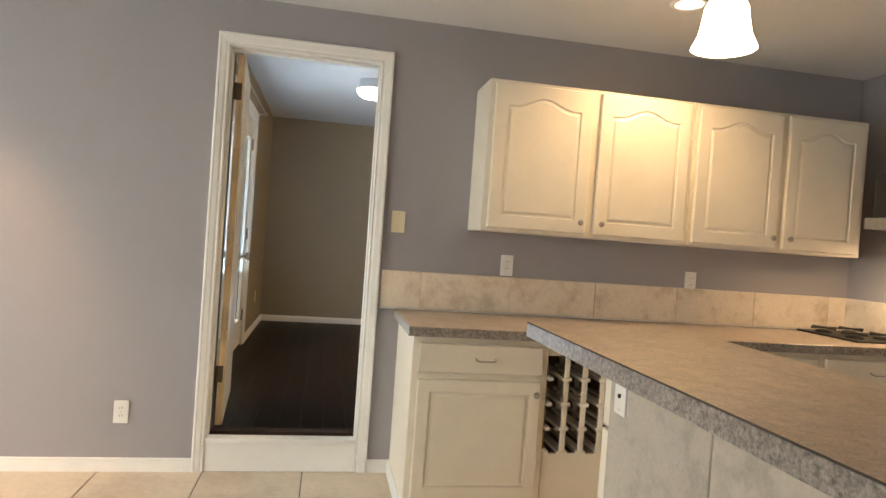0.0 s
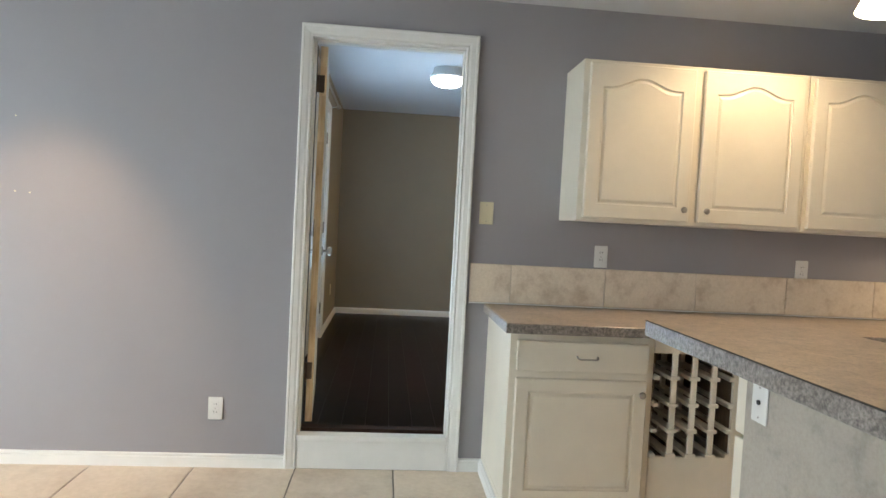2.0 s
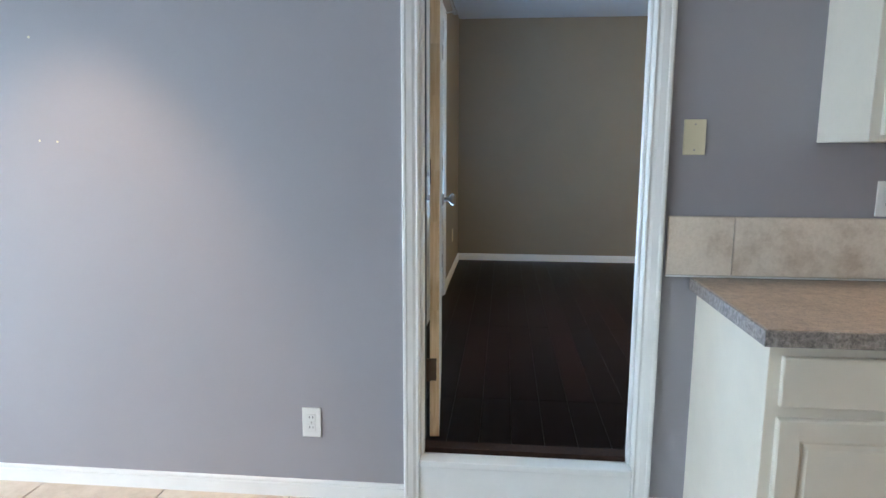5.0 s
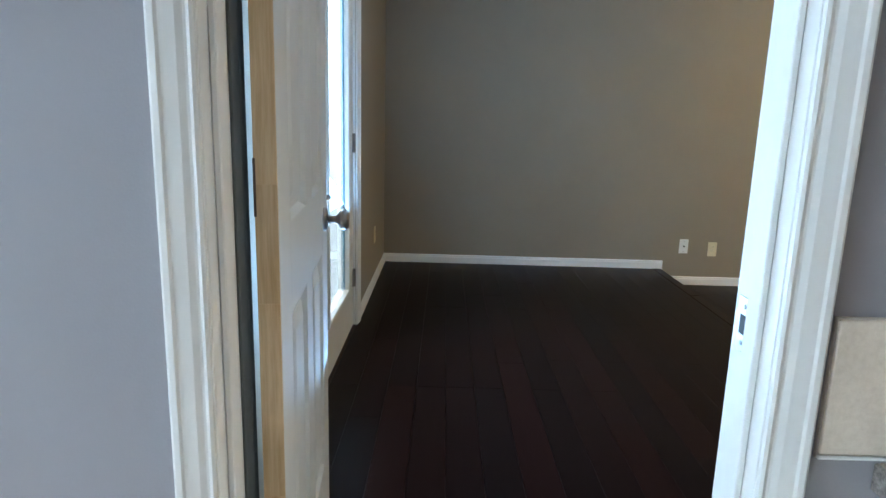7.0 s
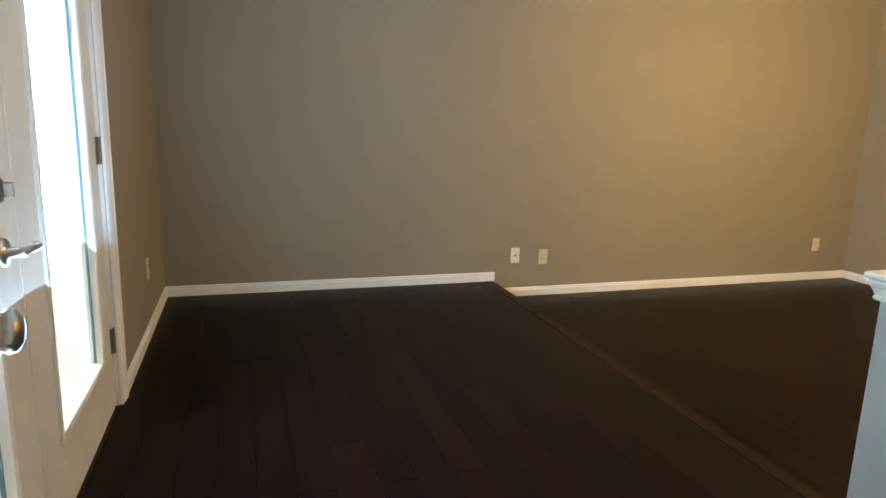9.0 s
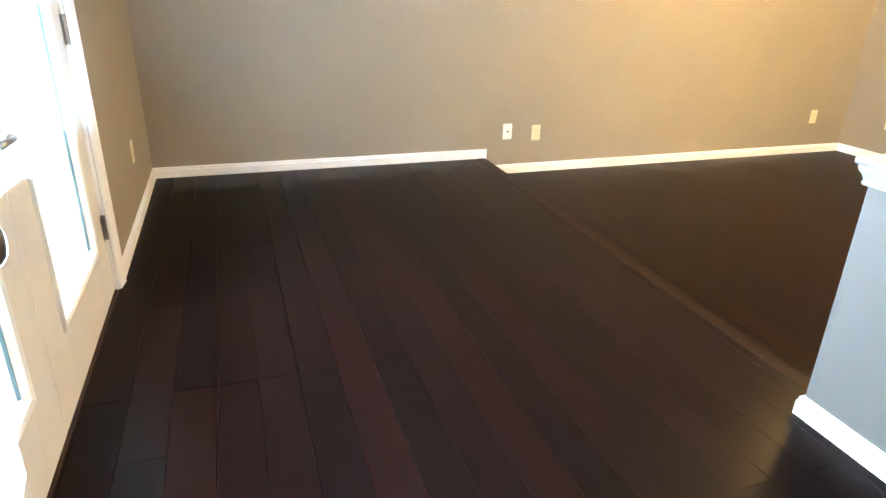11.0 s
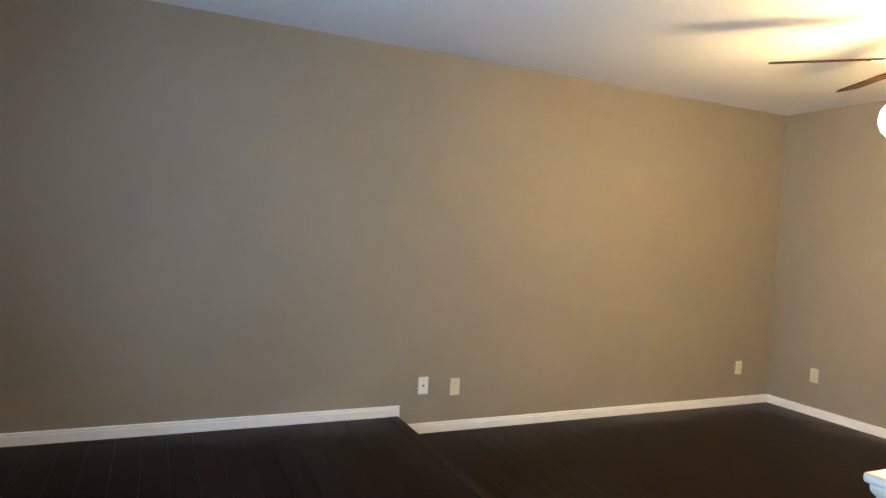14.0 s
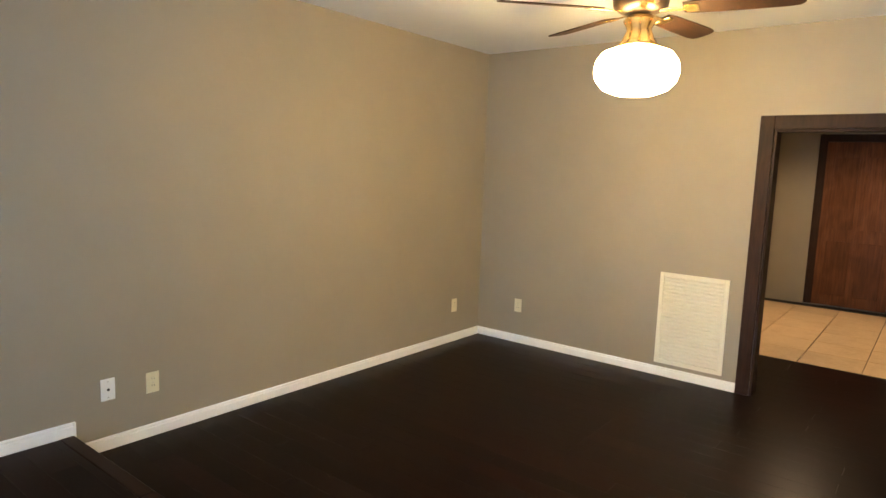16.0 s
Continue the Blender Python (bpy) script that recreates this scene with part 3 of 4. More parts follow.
leaf.matrix_basis = pose(0.018, 0.140, ZP + 0.008, 0, 0, 94.9)

# ---------------------------------------------------------------- glazed double doors of the den
fd = thing("patio_door_frame", (XL, 1.64, ZP), "white painted frame and casing of the glazed double doors", "door frame", kind="structure")
casing_set(fd, FY0 - 0.002, FY1 + 0.002, ZP, FZ1, XL, (1, 0, 0), "y", WHITE_TRIM)
part("side_jamb", boxed(XL - 0.14, XL - 0.001, FY0 - 0.0, FY0 + 0.014, ZP, FZ1), WHITE_TRIM, fd)
part("side_jamb", boxed(XL - 0.14, XL - 0.001, FY1 - 0.014, FY1, ZP, FZ1), WHITE_TRIM, fd)
part("head_jamb", boxed(XL - 0.14, XL - 0.001, FY0, FY1, FZ1, FZ1 + 0.02), WHITE_TRIM, fd)
part("threshold", boxed(XL - 0.15, XL - 0.001, FY0, FY1, ZP - 0.02, ZP + 0.006, bevel=0.002), DARK_TRIM, fd, "dark metal threshold")


def glazed_leaf(y0, y1, gy0, gy1, hinge_side, lever):
    ob = thing("glazed_door", (XL - 0.03, (y0 + y1) / 2, ZP + 0.01), "off-white full-glass exterior door, closed, bright daylight behind" if not lever else "off-white full-glass exterior door with lever and deadbolt, closed", "door", "glazed double doors")
    x0, x1 = XL - 0.058, XL - 0.012
    z0, z1, g0, g1 = ZP + 0.008, FZ1 - 0.004, 0.445, 2.04
    part("stile", boxed(x0, x1, y0 + 0.001, gy0, z0, z1, bevel=0.002), EXT_DOOR, ob)
    part("stile", boxed(x0, x1, gy1, y1 - 0.001, z0, z1, bevel=0.002), EXT_DOOR, ob)
    part("bottom_rail", boxed(x0 + 0.0003, x1 - 0.0003, gy0, gy1, z0, g0, bevel=0.0005), EXT_DOOR, ob)
    part("top_rail", boxed(x0 + 0.0003, x1 - 0.0003, gy0, gy1, g1, z1, bevel=0.0005), EXT_DOOR, ob)
    bm = bmesh.new()
    rows = []
    for o, d in [(0.0, -0.020), (0.009, -0.018), (0.011, -0.008), (0.006, 0.004), (-0.012, 0.010)]:
        rows.append([bm.verts.new((x1 + o, y, z)) for y, z in ((gy0 + d, g0 + d), (gy1 - d, g0 + d), (gy1 - d, g1 - d), (gy0 + d, g1 - d))])
    for p, q in zip(rows, rows[1:]):
        for i in range(4):
            bm.faces.new((p[i], p[(i + 1) % 4], q[(i + 1) % 4], q[i]))
    part("glazing_bead", bm, EXT_DOOR, ob, "raised white glazing frame")
    pane = part("pane", boxed(x0 + 0.02, x0 + 0.024, gy0 - 0.005, gy1 + 0.005, g0 - 0.005, g1 + 0.005), GLASS, ob, "clear glass pane")
    pane.visible_shadow = False
    for ya, yb in ((gy0 + 0.0105, gy0 + 0.016), (gy1 - 0.016, gy1 - 0.0105)):
        part("spacer", boxed(x0 + 0.0245, x1 - 0.013, ya, yb, g0 + 0.0105, g1 - 0.0105), SPACER, pane, "dark teal edge of the glazing")
    yh = y1 - 0.003 if hinge_side > 0 else y0 + 0.003
    for z in (0.470, 1.205, 2.012):
        h = part("hinge", boxed(XL - 0.0115, XL - 0.009, yh - 0.014 * hinge_side - 0.012, yh - 0.014 * hinge_side + 0.012, z - 0.05, z + 0.05, bevel=0.0008), HINGE, ob, "grey steel hinge")
        part("knuckle", turned(bmesh.new(), [(0.0075, z - 0.05), (0.0075, z + 0.05)], 12, pose(XL - 0.004, yh, 0)), HINGE, h)
    if lever:
        yl = y1 - 0.105
        m = Matrix.Translation((x1, yl, 1.034)) @ Vector((1, 0, 0)).to_track_quat("Z", "Y").to_matrix().to_4x4()
        r = part("rosette", turned(bmesh.new(), [(0.033, 0), (0.033, 0.003), (0.028, 0.009), (0.012, 0.012), (0.011, 0.045), (0.009, 0.05)], 26, m), NICKEL, ob, "satin nickel rosette", True)
        part("lever", tube(bmesh.new(), [(x1 + 0.044, yl - 0.008, 1.036), (x1 + 0.047, yl + 0.02, 1.037), (x1 + 0.047, yl + 0.06, 1.033), (x1 + 0.043, yl + 0.098, 1.031), (x1 + 0.036, yl + 0.108, 1.032)], 0.0095, 12), NICKEL, r, "satin nickel lever handle", True)
        m = Matrix.Translation((x1, yl, 1.172)) @ Vector((1, 0, 0)).to_track_quat("Z", "Y").to_matrix().to_4x4()
        d = part("deadbolt", turned(bmesh.new(), [(0.031, 0), (0.031, 0.004), (0.026, 0.011), (0.012, 0.014)], 26, m), NICKEL, ob, "satin nickel deadbolt", True)
        part("thumb_turn", boxed(x1 + 0.013, x1 + 0.034, yl - 0.005, yl + 0.005, 1.154, 1.190, bevel=0.003, seg=2), NICKEL, d)
    return ob


glazed_leaf(1.637, FY1 - 0.016, 1.822, 2.375, 1, False)
glazed_leaf(FY0 + 0.016, 1.633, 0.85, 1.445, -1, True)
rod = thing("curtain_rod", (XL + 0.07, 1.64, 2.32), "thin grey metal curtain rod over the glazed doors", "curtain rod")
part("pole", tube(bmesh.new(), [(XL + 0.075, 0.60, 2.325), (XL + 0.075, 2.70, 2.325)], 0.0085, 12), STEEL, rod)
for y, s in ((0.60, -1), (2.70, 1)):
    part("finial", turned(bmesh.new(), [(0.008, 0), (0.012, 0.004), (0.019, 0.014), (0.021, 0.024), (0.017, 0.034), (0.006, 0.041)], 18, Matrix.Translation((XL + 0.075, y, 2.325)) @ Vector((0, s, 0)).to_track_quat("Z", "Y").to_matrix().to_4x4()), STEEL, rod, "round grey finial", True)
for y in (0.68, 2.60):
    br = part("bracket", tube(bmesh.new(), [(XL + 0.004, y, 2.295), (XL + 0.03, y, 2.295), (XL + 0.06, y, 2.302), (XL + 0.075, y, 2.314)], 0.005, 8), STEEL, rod)
    part("bracket_plate", boxed(XL, XL + 0.004, y - 0.012, y + 0.012, 2.265, 2.325, bevel=0.001), STEEL, br)

# ---------------------------------------------------------------- half wall at the edge of the raised floor
hw = thing("half_wall", (1.99, 0.62, ZP), "grey half wall with moulded cap, both darkened against the daylight, and white baseboard", "half wall", kind="structure")
HX0, HX1, HWY, HWZ = 1.912, 2.048, 1.118, 0.960
part("body", boxed(HX0, HX1, YS, HWY, ZP - 0.01, HWZ, bevel=0.002), HALF_GREY_DIMMED, hw)
part("cap", boxed(HX0 - 0.034, HX1 + 0.034, YS + 0.001, HWY + 0.034, HWZ + 0.018, HWZ + 0.038, bevel=0.007, seg=3), CAP_PAINT_DIMMED, hw, "glossy cap board, its off-white darkened against the daylight")
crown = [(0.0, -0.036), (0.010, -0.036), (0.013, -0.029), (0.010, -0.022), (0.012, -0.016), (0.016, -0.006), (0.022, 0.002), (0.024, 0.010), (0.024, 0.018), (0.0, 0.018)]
part("crown_moulding", sweep(bmesh.new(), crown, (HX0, YS, HWZ), (HX0, HWY, HWZ), (-1, 0, 0), c1=1.0), CAP_PAINT_DIMMED, hw)
part("crown_moulding", sweep(bmesh.new(), crown, (HX0, HWY, HWZ), (HX1, HWY, HWZ), (0, 1, 0), c0=1.0, c1=1.0), CAP_PAINT_DIMMED, hw)
part("crown_moulding", sweep(bmesh.new(), crown, (HX1, HWY, HWZ), (HX1, YS, HWZ), (1, 0, 0), c0=1.0), CAP_PAINT_DIMMED, hw)
part("base_moulding", sweep(bmesh.new(), BASE, (HX0, YS, ZP), (HX0, HWY, ZP), (-1, 0, 0), c1=1.0), WHITE_TRIM, hw)
part("base_moulding", sweep(bmesh.new(), BASE, (HX0, HWY, ZP), (HX1, HWY, ZP), (0, 1, 0), c0=1.0, c1=0.0), WHITE_TRIM, hw)

# ---------------------------------------------------------------- hall opening, door beyond, grille
hf = thing("hall_opening_frame", (XR, 1.1, ZL), "dark stained wooden casing round the hall opening", "door frame", kind="structure")
part("side_casing", boxed(XR - 0.02, XR - 0.0005, HY1, HY1 + 0.088, ZL, HZ1 + 0.088, bevel=0.004, seg=2), DARK_TRIM, hf)
part("side_casing", boxed(XR - 0.02, XR - 0.0005, HY0 - 0.088, HY0, ZL, HZ1 + 0.088, bevel=0.004, seg=2), DARK_TRIM, hf)
part("head_casing", boxed(XR - 0.02, XR - 0.0005, HY0, HY1, HZ1, HZ1 + 0.088, bevel=0.004, seg=2), DARK_TRIM, hf)
part("side_jamb", boxed(XR - 0.001, XR + 0.125, HY1 - 0.018, HY1, ZL, HZ1, bevel=0.001), DARK_TRIM, hf)
part("side_jamb", boxed(XR - 0.001, XR + 0.125, HY0, HY0 + 0.018, ZL, HZ1, bevel=0.001), DARK_TRIM, hf)
part("head_jamb", boxed(XR - 0.001, XR + 0.125, HY0 + 0.018, HY1 - 0.018, HZ1 - 0.018, HZ1, bevel=0.001), DARK_TRIM, hf)
hd = thing("hall_door", (HX - 0.02, 1.74, ZL), "brown stained wooden door, closed, at the end of the hall", "door")
part("slab", boxed(HX - 0.045, HX - 0.006, 1.36, 2.12, ZL + 0.01, 2.03, bevel=0.003), HALL_DOOR, hd)
for z0, z1 in ((0.2, 0.85), (1.0, 1.85)):
    for y0, y1 in ((1.45, 1.70), (1.78, 2.03)):
        part("panel", boxed(HX - 0.052, HX - 0.044, y0, y1, z0, z1, bevel=0.006), HALL_DOOR, hd)
for y0, y1 in ((1.27, 1.358), (2.122, 2.21)):
    part("side_casing", boxed(HX - 0.02, HX, y0, y1, ZL, 2.12, bevel=0.003), DARK_TRIM, hd)
part("head_casing", boxed(HX - 0.02, HX, 1.358, 2.122, 2.034, 2.12, bevel=0.003), DARK_TRIM, hd)
part("knob", round_knob(HX - 0.045, 1.43, 0.98, (-1, 0, 0)), BRASS, hd, "brass door knob", True)
spot_lamp("hall_light", (8.0, 1.85, 2.46), (8.0, 1.85, 0), 120, (1.0, 0.70, 0.38), 150, 0.5, 0.12)

gr = thing("return_air_grille", (XR, 2.31, 0.48), "cream painted metal return-air grille above the baseboard", "air grille")
GY0, GY1, GZ0, GZ1 = 2.07, 2.56, 0.16, 0.855
for y0, y1, z0, z1 in ((GY0, GY0 + 0.03, GZ0, GZ1), (GY1 - 0.03, GY1, GZ0, GZ1), (GY0 + 0.03, GY1 - 0.03, GZ0, GZ0 + 0.03), (GY0 + 0.03, GY1 - 0.03, GZ1 - 0.03, GZ1)):
    part("frame", boxed(XR - 0.012, XR, y0, y1, z0, z1, bevel=0.002), GRILLE, gr)
part("backing", boxed(XR - 0.003, XR - 0.001, GY0 + 0.03, GY1 - 0.03, GZ0 + 0.03, GZ1 - 0.03), GRILLE, gr)
n = 24
for i in range(n):
    z = GZ0 + 0.04 + i * (GZ1 - GZ0 - 0.08) / (n - 1)
    part("slat", moved(boxed(-0.0085, 0.0085, GY0 + 0.031, GY1 - 0.031, -0.001, 0.001), Matrix.Translation((XR - 0.0095, 0, z)) @ pose(0, 0, 0, 0, 35, 0)), GRILLE, gr)

# ---------------------------------------------------------------- wall plates
wall_plate((-0.412, 0, 0.300), (0, -1), "outlet", WHITE_PLASTIC, "white duplex outlet low on the grey wall", "kitchen outlets")
wall_plate((-1.790, 0, 0.345), (0, -1), "outlet", WHITE_PLASTIC, "white duplex outlet low on the grey wall", "kitchen outlets")
wall_plate((1.535, 0, 1.160), (0, -1), "outlet", WHITE_PLASTIC, "white duplex outlet over the backsplash tiles", "kitchen outlets")
wall_plate((2.657, 0, 1.134), (0, -1), "outlet", WHITE_PLASTIC, "white duplex outlet over the backsplash tiles", "kitchen outlets")
wall_plate((0.914, 0, 1.357), (0, -1), "blank", ALMOND, "plain almond blank wall plate beside the doorway", "kitchen plates")
wall_plate((2.268, YF, 0.381), (0, -1), "jack", WHITE_PLASTIC, "white cable plate with a dark jack on the taupe wall", "den plates")
wall_plate((2.502, YF, 0.362), (0, -1), "outlet", ALMOND, "almond duplex outlet on the taupe wall", "den plates")
wall_plate((5.19, YF, 0.38), (0, -1), "outlet", ALMOND, "almond duplex outlet near the corner", "den plates")
wall_plate((XR, 3.79, 0.392), (-1, 0), "outlet", ALMOND, "almond duplex outlet near the corner", "den plates")
wall_plate((XL, 3.50, 0.54), (1, 0), "outlet", ALMOND, "almond duplex outlet near the glazed doors", "den plates")

def wall_nail(at, way):
    m = Matrix.Translation(at) @ Vector(way).to_track_quat("Z", "Y").to_matrix().to_4x4()
    solid("wall_nail", turned(bmesh.new(), [(0.0015, -0.004), (0.0015, 0.006), (0.0045, 0.0065), (0.0045, 0.0085), (0.002, 0.0095)], 12, m), HINGE, at, "small dark steel nail in the painted wall", "nail", "wall nails")


wall_nail((0.472, YF, 2.33), (0, -1, 0))
wall_nail((-1.783, YN, 1.886), (0, -1, 0))
for x, z in ((-1.400, 1.341), (-1.331, 1.337), (-1.405, 1.705)):
    m = Matrix.Translation((x, 0, z)) @ Vector((0, -1, 0)).to_track_quat("Z", "Y").to_matrix().to_4x4()
    solid("spackle_dab", turned(bmesh.new(), [(0.0048, -0.001), (0.004, 0.0010), (0.0015, 0.0014)], 9, m), ALMOND, (x, 0, z), "small white spackle dab on the grey wall", "spackle", "spackle dabs")

# ---------------------------------------------------------------- lamps
dome = thing("ceiling_light", (0.842, 1.99, ZCD), "round flush ceiling light with a lit white glass bowl", "ceiling light")
DM = Matrix.Translation((0.842, 1.99, ZCD))
part("pan", turned(bmesh.new(), [(0.118, 0.0), (0.122, -0.044), (0.138, -0.056), (0.150, -0.064), (0.150, -0.076), (0.140, -0.081)], 36, DM), WHITE_TRIM, dome, "white metal ring", True)
part("bowl", turned(bmesh.new(), [(0.139, -0.082), (0.135, -0.100), (0.119, -0.121), (0.089, -0.138), (0.052, -0.148), (0.012, -0.152)], 36, DM), DOME_GLOW, dome, "lit white glass bowl", True)
part("finial", turned(bmesh.new(), [(0.010, -0.1525), (0.010, -0.159), (0.005, -0.164)], 14, DM), NICKEL, dome)

FX, FYC = 3.97, 2.215
fan = thing("ceiling_fan", (FX, FYC, ZCD), "bronze ceiling fan with dark blades and a lit glass bowl", "ceiling fan")
FM = Matrix.Translation((FX, FYC, 0))
part("canopy", turned(bmesh.new(), [(0.070, ZCD), (0.070, ZCD - 0.02), (0.055, ZCD - 0.05), (0.02, ZCD - 0.07)], 28, FM), BRONZE, fan, "", True)
part("downrod", turned(bmesh.new(), [(0.013, ZCD - 0.065), (0.013, 2.49)], 14, FM), BRONZE, fan)
part("motor", turned(bmesh.new(), [(0.03, 2.505), (0.085, 2.490), (0.125, 2.460), (0.135, 2.420), (0.130, 2.385), (0.10, 2.360), (0.06, 2.345)], 32, FM), BRONZE, fan, "bronze motor housing", True)
part("light_fitter", turned(bmesh.new(), [(0.058, 2.344), (0.078, 2.315), (0.058, 2.275), (0.082, 2.220), (0.108, 2.188)], 28, FM), BRASS, fan, "brass light fitter", True)
part("bowl", turned(bmesh.new(), [(0.112, 2.186), (0.166, 2.166), (0.198, 2.122), (0.206, 2.074), (0.193, 2.026), (0.156, 1.986), (0.092, 1.962), (0.012, 1.955)], 32, FM), GLOBE_GLOW, fan, "lit frosted glass bowl", True)
for i in range(5):
    m = Matrix.Translation((FX, FYC, 2.365)) @ pose(0, 0, 0, 0, 0, 72 * i + 64) @ pose(0, 0, 0, -12, 0, 0)
    bm = bmesh.new()
    prof = [(0.20, 0.050), (0.26, 0.060), (0.45, 0.068), (0.64, 0.070), (0.690, 0.062), (0.710, 0.036)]
    for zz in (0.003, -0.003):
        pts = [bm.verts.new((x, w, zz)) for x, w in prof] + [bm.verts.new((x, -w, zz)) for x, w in reversed(prof)]
        bm.faces.new(pts)
    bm.verts.ensure_lookup_table()
    k = len(prof) * 2
    for a in range(k):
        bm.faces.new((bm.verts[a], bm.verts[(a + 1) % k], bm.verts[k + (a + 1) % k], bm.verts[k + a]))
    bl = part("blade", moved(bm, m), BLADE, fan, "dark wooden blade")
    bm = bmesh.new()
    box(bm, 0.09, 0.25, -0.016, 0.016, -0.0085, -0.0035, bevel=0.0015)
    box(bm, 0.21, 0.27, -0.040, 0.040, -0.0085, -0.0038, bevel=0.0015)
    part("blade_iron", moved(bm, m), BRASS, bl, "brass blade bracket")

pend = thing("pendant_lamp", (1.512, -1.91, ZCK), "pendant lamp with a lit frosted bell shade over the bar", "pendant lamp")
PM = Matrix.Translation((1.512, -1.91, 0))
part("canopy", turned(bmesh.new(), [(0.06, ZCK), (0.06, ZCK - 0.012), (0.045, ZCK - 0.024), (0.01, ZCK - 0.03)], 24, PM), NICKEL, pend, "", True)
part("stem", turned(bmesh.new(), [(0.006, ZCK - 0.028), (0.006, 1.995)], 10, PM), NICKEL, pend)
part("socket", turned(bmesh.new(), [(0.008, 2.0), (0.020, 1.992), (0.030, 1.975), (0.031, 1.956), (0.024, 1.950)], 20, PM), NICKEL, pend, "satin nickel socket cup", True)
part("shade", turned(bmesh.new(), [(0.026, 1.953), (0.043, 1.942), (0.053, 1.920), (0.058, 1.885), (0.065, 1.850), (0.080, 1.817), (0.076, 1.816), (0.061, 1.850), (0.054, 1.885), (0.049, 1.920), (0.038, 1.938)], 32, PM, True, True), BELL_GLOW, pend, "lit frosted glass bell shade", True)

for x, y in ((2.105, -0.71), (-1.27, -0.95)):
    can = thing("recessed_light", (x, y, ZCK), "round recessed ceiling light, lit, with white trim ring", "recessed light", "recessed lights")
    cm = Matrix.Translation((x, y, ZCK))
    part("trim_ring", turned(bmesh.new(), [(0.062, -0.0005), (0.084, -0.0005), (0.082, -0.006), (0.064, -0.008), (0.062, -0.0005)], 30, cm, False, False), WHITE_TRIM, can, "", True)
    part("lens", turned(bmesh.new(), [(0.061, -0.001), (0.061, -0.003)], 30, cm), CAN_GLOW, can, "lit lens")

# ---------------------------------------------------------------- kitchen cabinets
UZ0, UZ1, UY = 1.340, 2.104, -0.300


def upper_unit(x0, x1, doors, label):
    ob = thing("upper_cabinet", ((x0 + x1) / 2, 0, UZ0), label, "wall cabinet", "upper cabinets")
    body = bmesh.new()
    box(body, x0, x1, UY, -0.001, UZ0, UZ1, bevel=0.0015)
    part("body", body, CREAM, ob)
    for a, b, knob in doors:
        d = part("door", moved(panel_front(b - a, UZ1 - UZ0 - 0.036, 0.02, 0.062, 0.048, 0.066), Matrix.Translation((a, UY - 0.0005, UZ0 + 0.018))), CREAM, ob, "cream door with an arched raised panel")
        part("knob", round_knob(b - 0.034 if knob > 0 else a + 0.034, UY - 0.0205, UZ0 + 0.075), NICKEL, d, "small nickel knob", True)
    return ob


upper_unit(1.298, 2.426, ((1.326, 1.844, 1), (1.890, 2.400, -1)), "cream wall cabinet with two arched raised-panel doors")
upper_unit(2.429, 3.500, ((2.450, 2.955, 1), (2.993, 3.470, -1)), "cream wall cabinet with two arched raised-panel doors")

BZ1, BY = 0.840, -0.605


def base_unit(x0, x1, doors, drawer, label, side=False):
    ob = thing("base_cabinet", ((x0 + x1) / 2, 0, 0), label, "base cabinet", "base cabinets")
    part("body", boxed(x0, x1, BY, -0.001, 0.10, BZ1, bevel=0.0015), CREAM, ob)
    part("toe_kick", boxed(x0 + (0.0 if side else 0.001), x1 - 0.001, BY + (0.004 if side else 0.06), -0.001, 0.0, 0.0995), CREAM, ob)
    if side:
        part("end_base", sweep(bmesh.new(), BASE, (x0, -0.001, 0), (x0, BY, 0), (-1, 0, 0)), WHITE_TRIM, ob)
    for a, b in drawer:
        d = part("drawer_front", boxed(a, b, BY - 0.0205, BY - 0.0005, 0.683, 0.813, bevel=0.004, seg=2), CREAM, ob, "plain cream drawer front")
        c = (a + b) / 2 + 0.015
        part("pull", tube(bmesh.new(), [(c - 0.045, BY - 0.0205, 0.752), (c - 0.044, BY - 0.036, 0.747), (c - 0.036, BY - 0.043, 0.744), (c + 0.036, BY - 0.043, 0.744), (c + 0.044, BY - 0.036, 0.747), (c + 0.045, BY - 0.0205, 0.752)], 0.0035, 8), NICKEL, d, "thin nickel wire pull", True)
    for a, b, knob in doors:
        d = part("door", moved(panel_front(b - a, 0.540, 0.02, 0.055), Matrix.Translation((a, BY - 0.0005, 0.112))), CREAM, ob, "cream raised-panel door")
        part("knob", round_knob(b - 0.028 if knob > 0 else a + 0.028, BY - 0.0205, 0.597), NICKEL, d, "small nickel knob", True)
    return ob


base_unit(0.955, 1.592, ((0.984, 1.562, 1),), ((0.984, 1.562),), "cream base cabinet with one drawer and a raised-panel door", True)
base_unit(2.05, 3.03, ((2.066, 2.52, 1), (2.55, 3.0, -1)), ((2.066, 3.0),), "cream base cabinet with a wide drawer and two doors")
base_unit(3.032, 3.715, ((3.06, 3.63, -1),), ((3.06, 3.63),), "cream base cabinet with one drawer in the corner")

# wine rack of crossing slats, set into a cream frame
RX0, RX1, RZ0, RZ1 = 1.594, 2.048, 0.318, 0.775
rack = thing("wine_rack", ((RX0 + RX1) / 2, 0, 0), "cream wooden wine rack with crossing scalloped slats", "wine rack")
part("lower_panel", boxed(RX0, RX1, BY, BY + 0.018, 0.02, RZ0, bevel=0.0015), CREAM, rack)
part("upper_rail", boxed(RX0, RX1, BY, BY + 0.018, RZ1, BZ1, bevel=0.0015), CREAM, rack)
part("end_panel", boxed(1.965, RX1, BY + 0.0005, BY + 0.0175, RZ0, RZ1), CREAM, rack)
part("back_panel", boxed(RX0, RX1, -0.03, -0.012, 0.02, BZ1), RACK_SHADE, rack, "inner back, coloured dark for the shade inside")
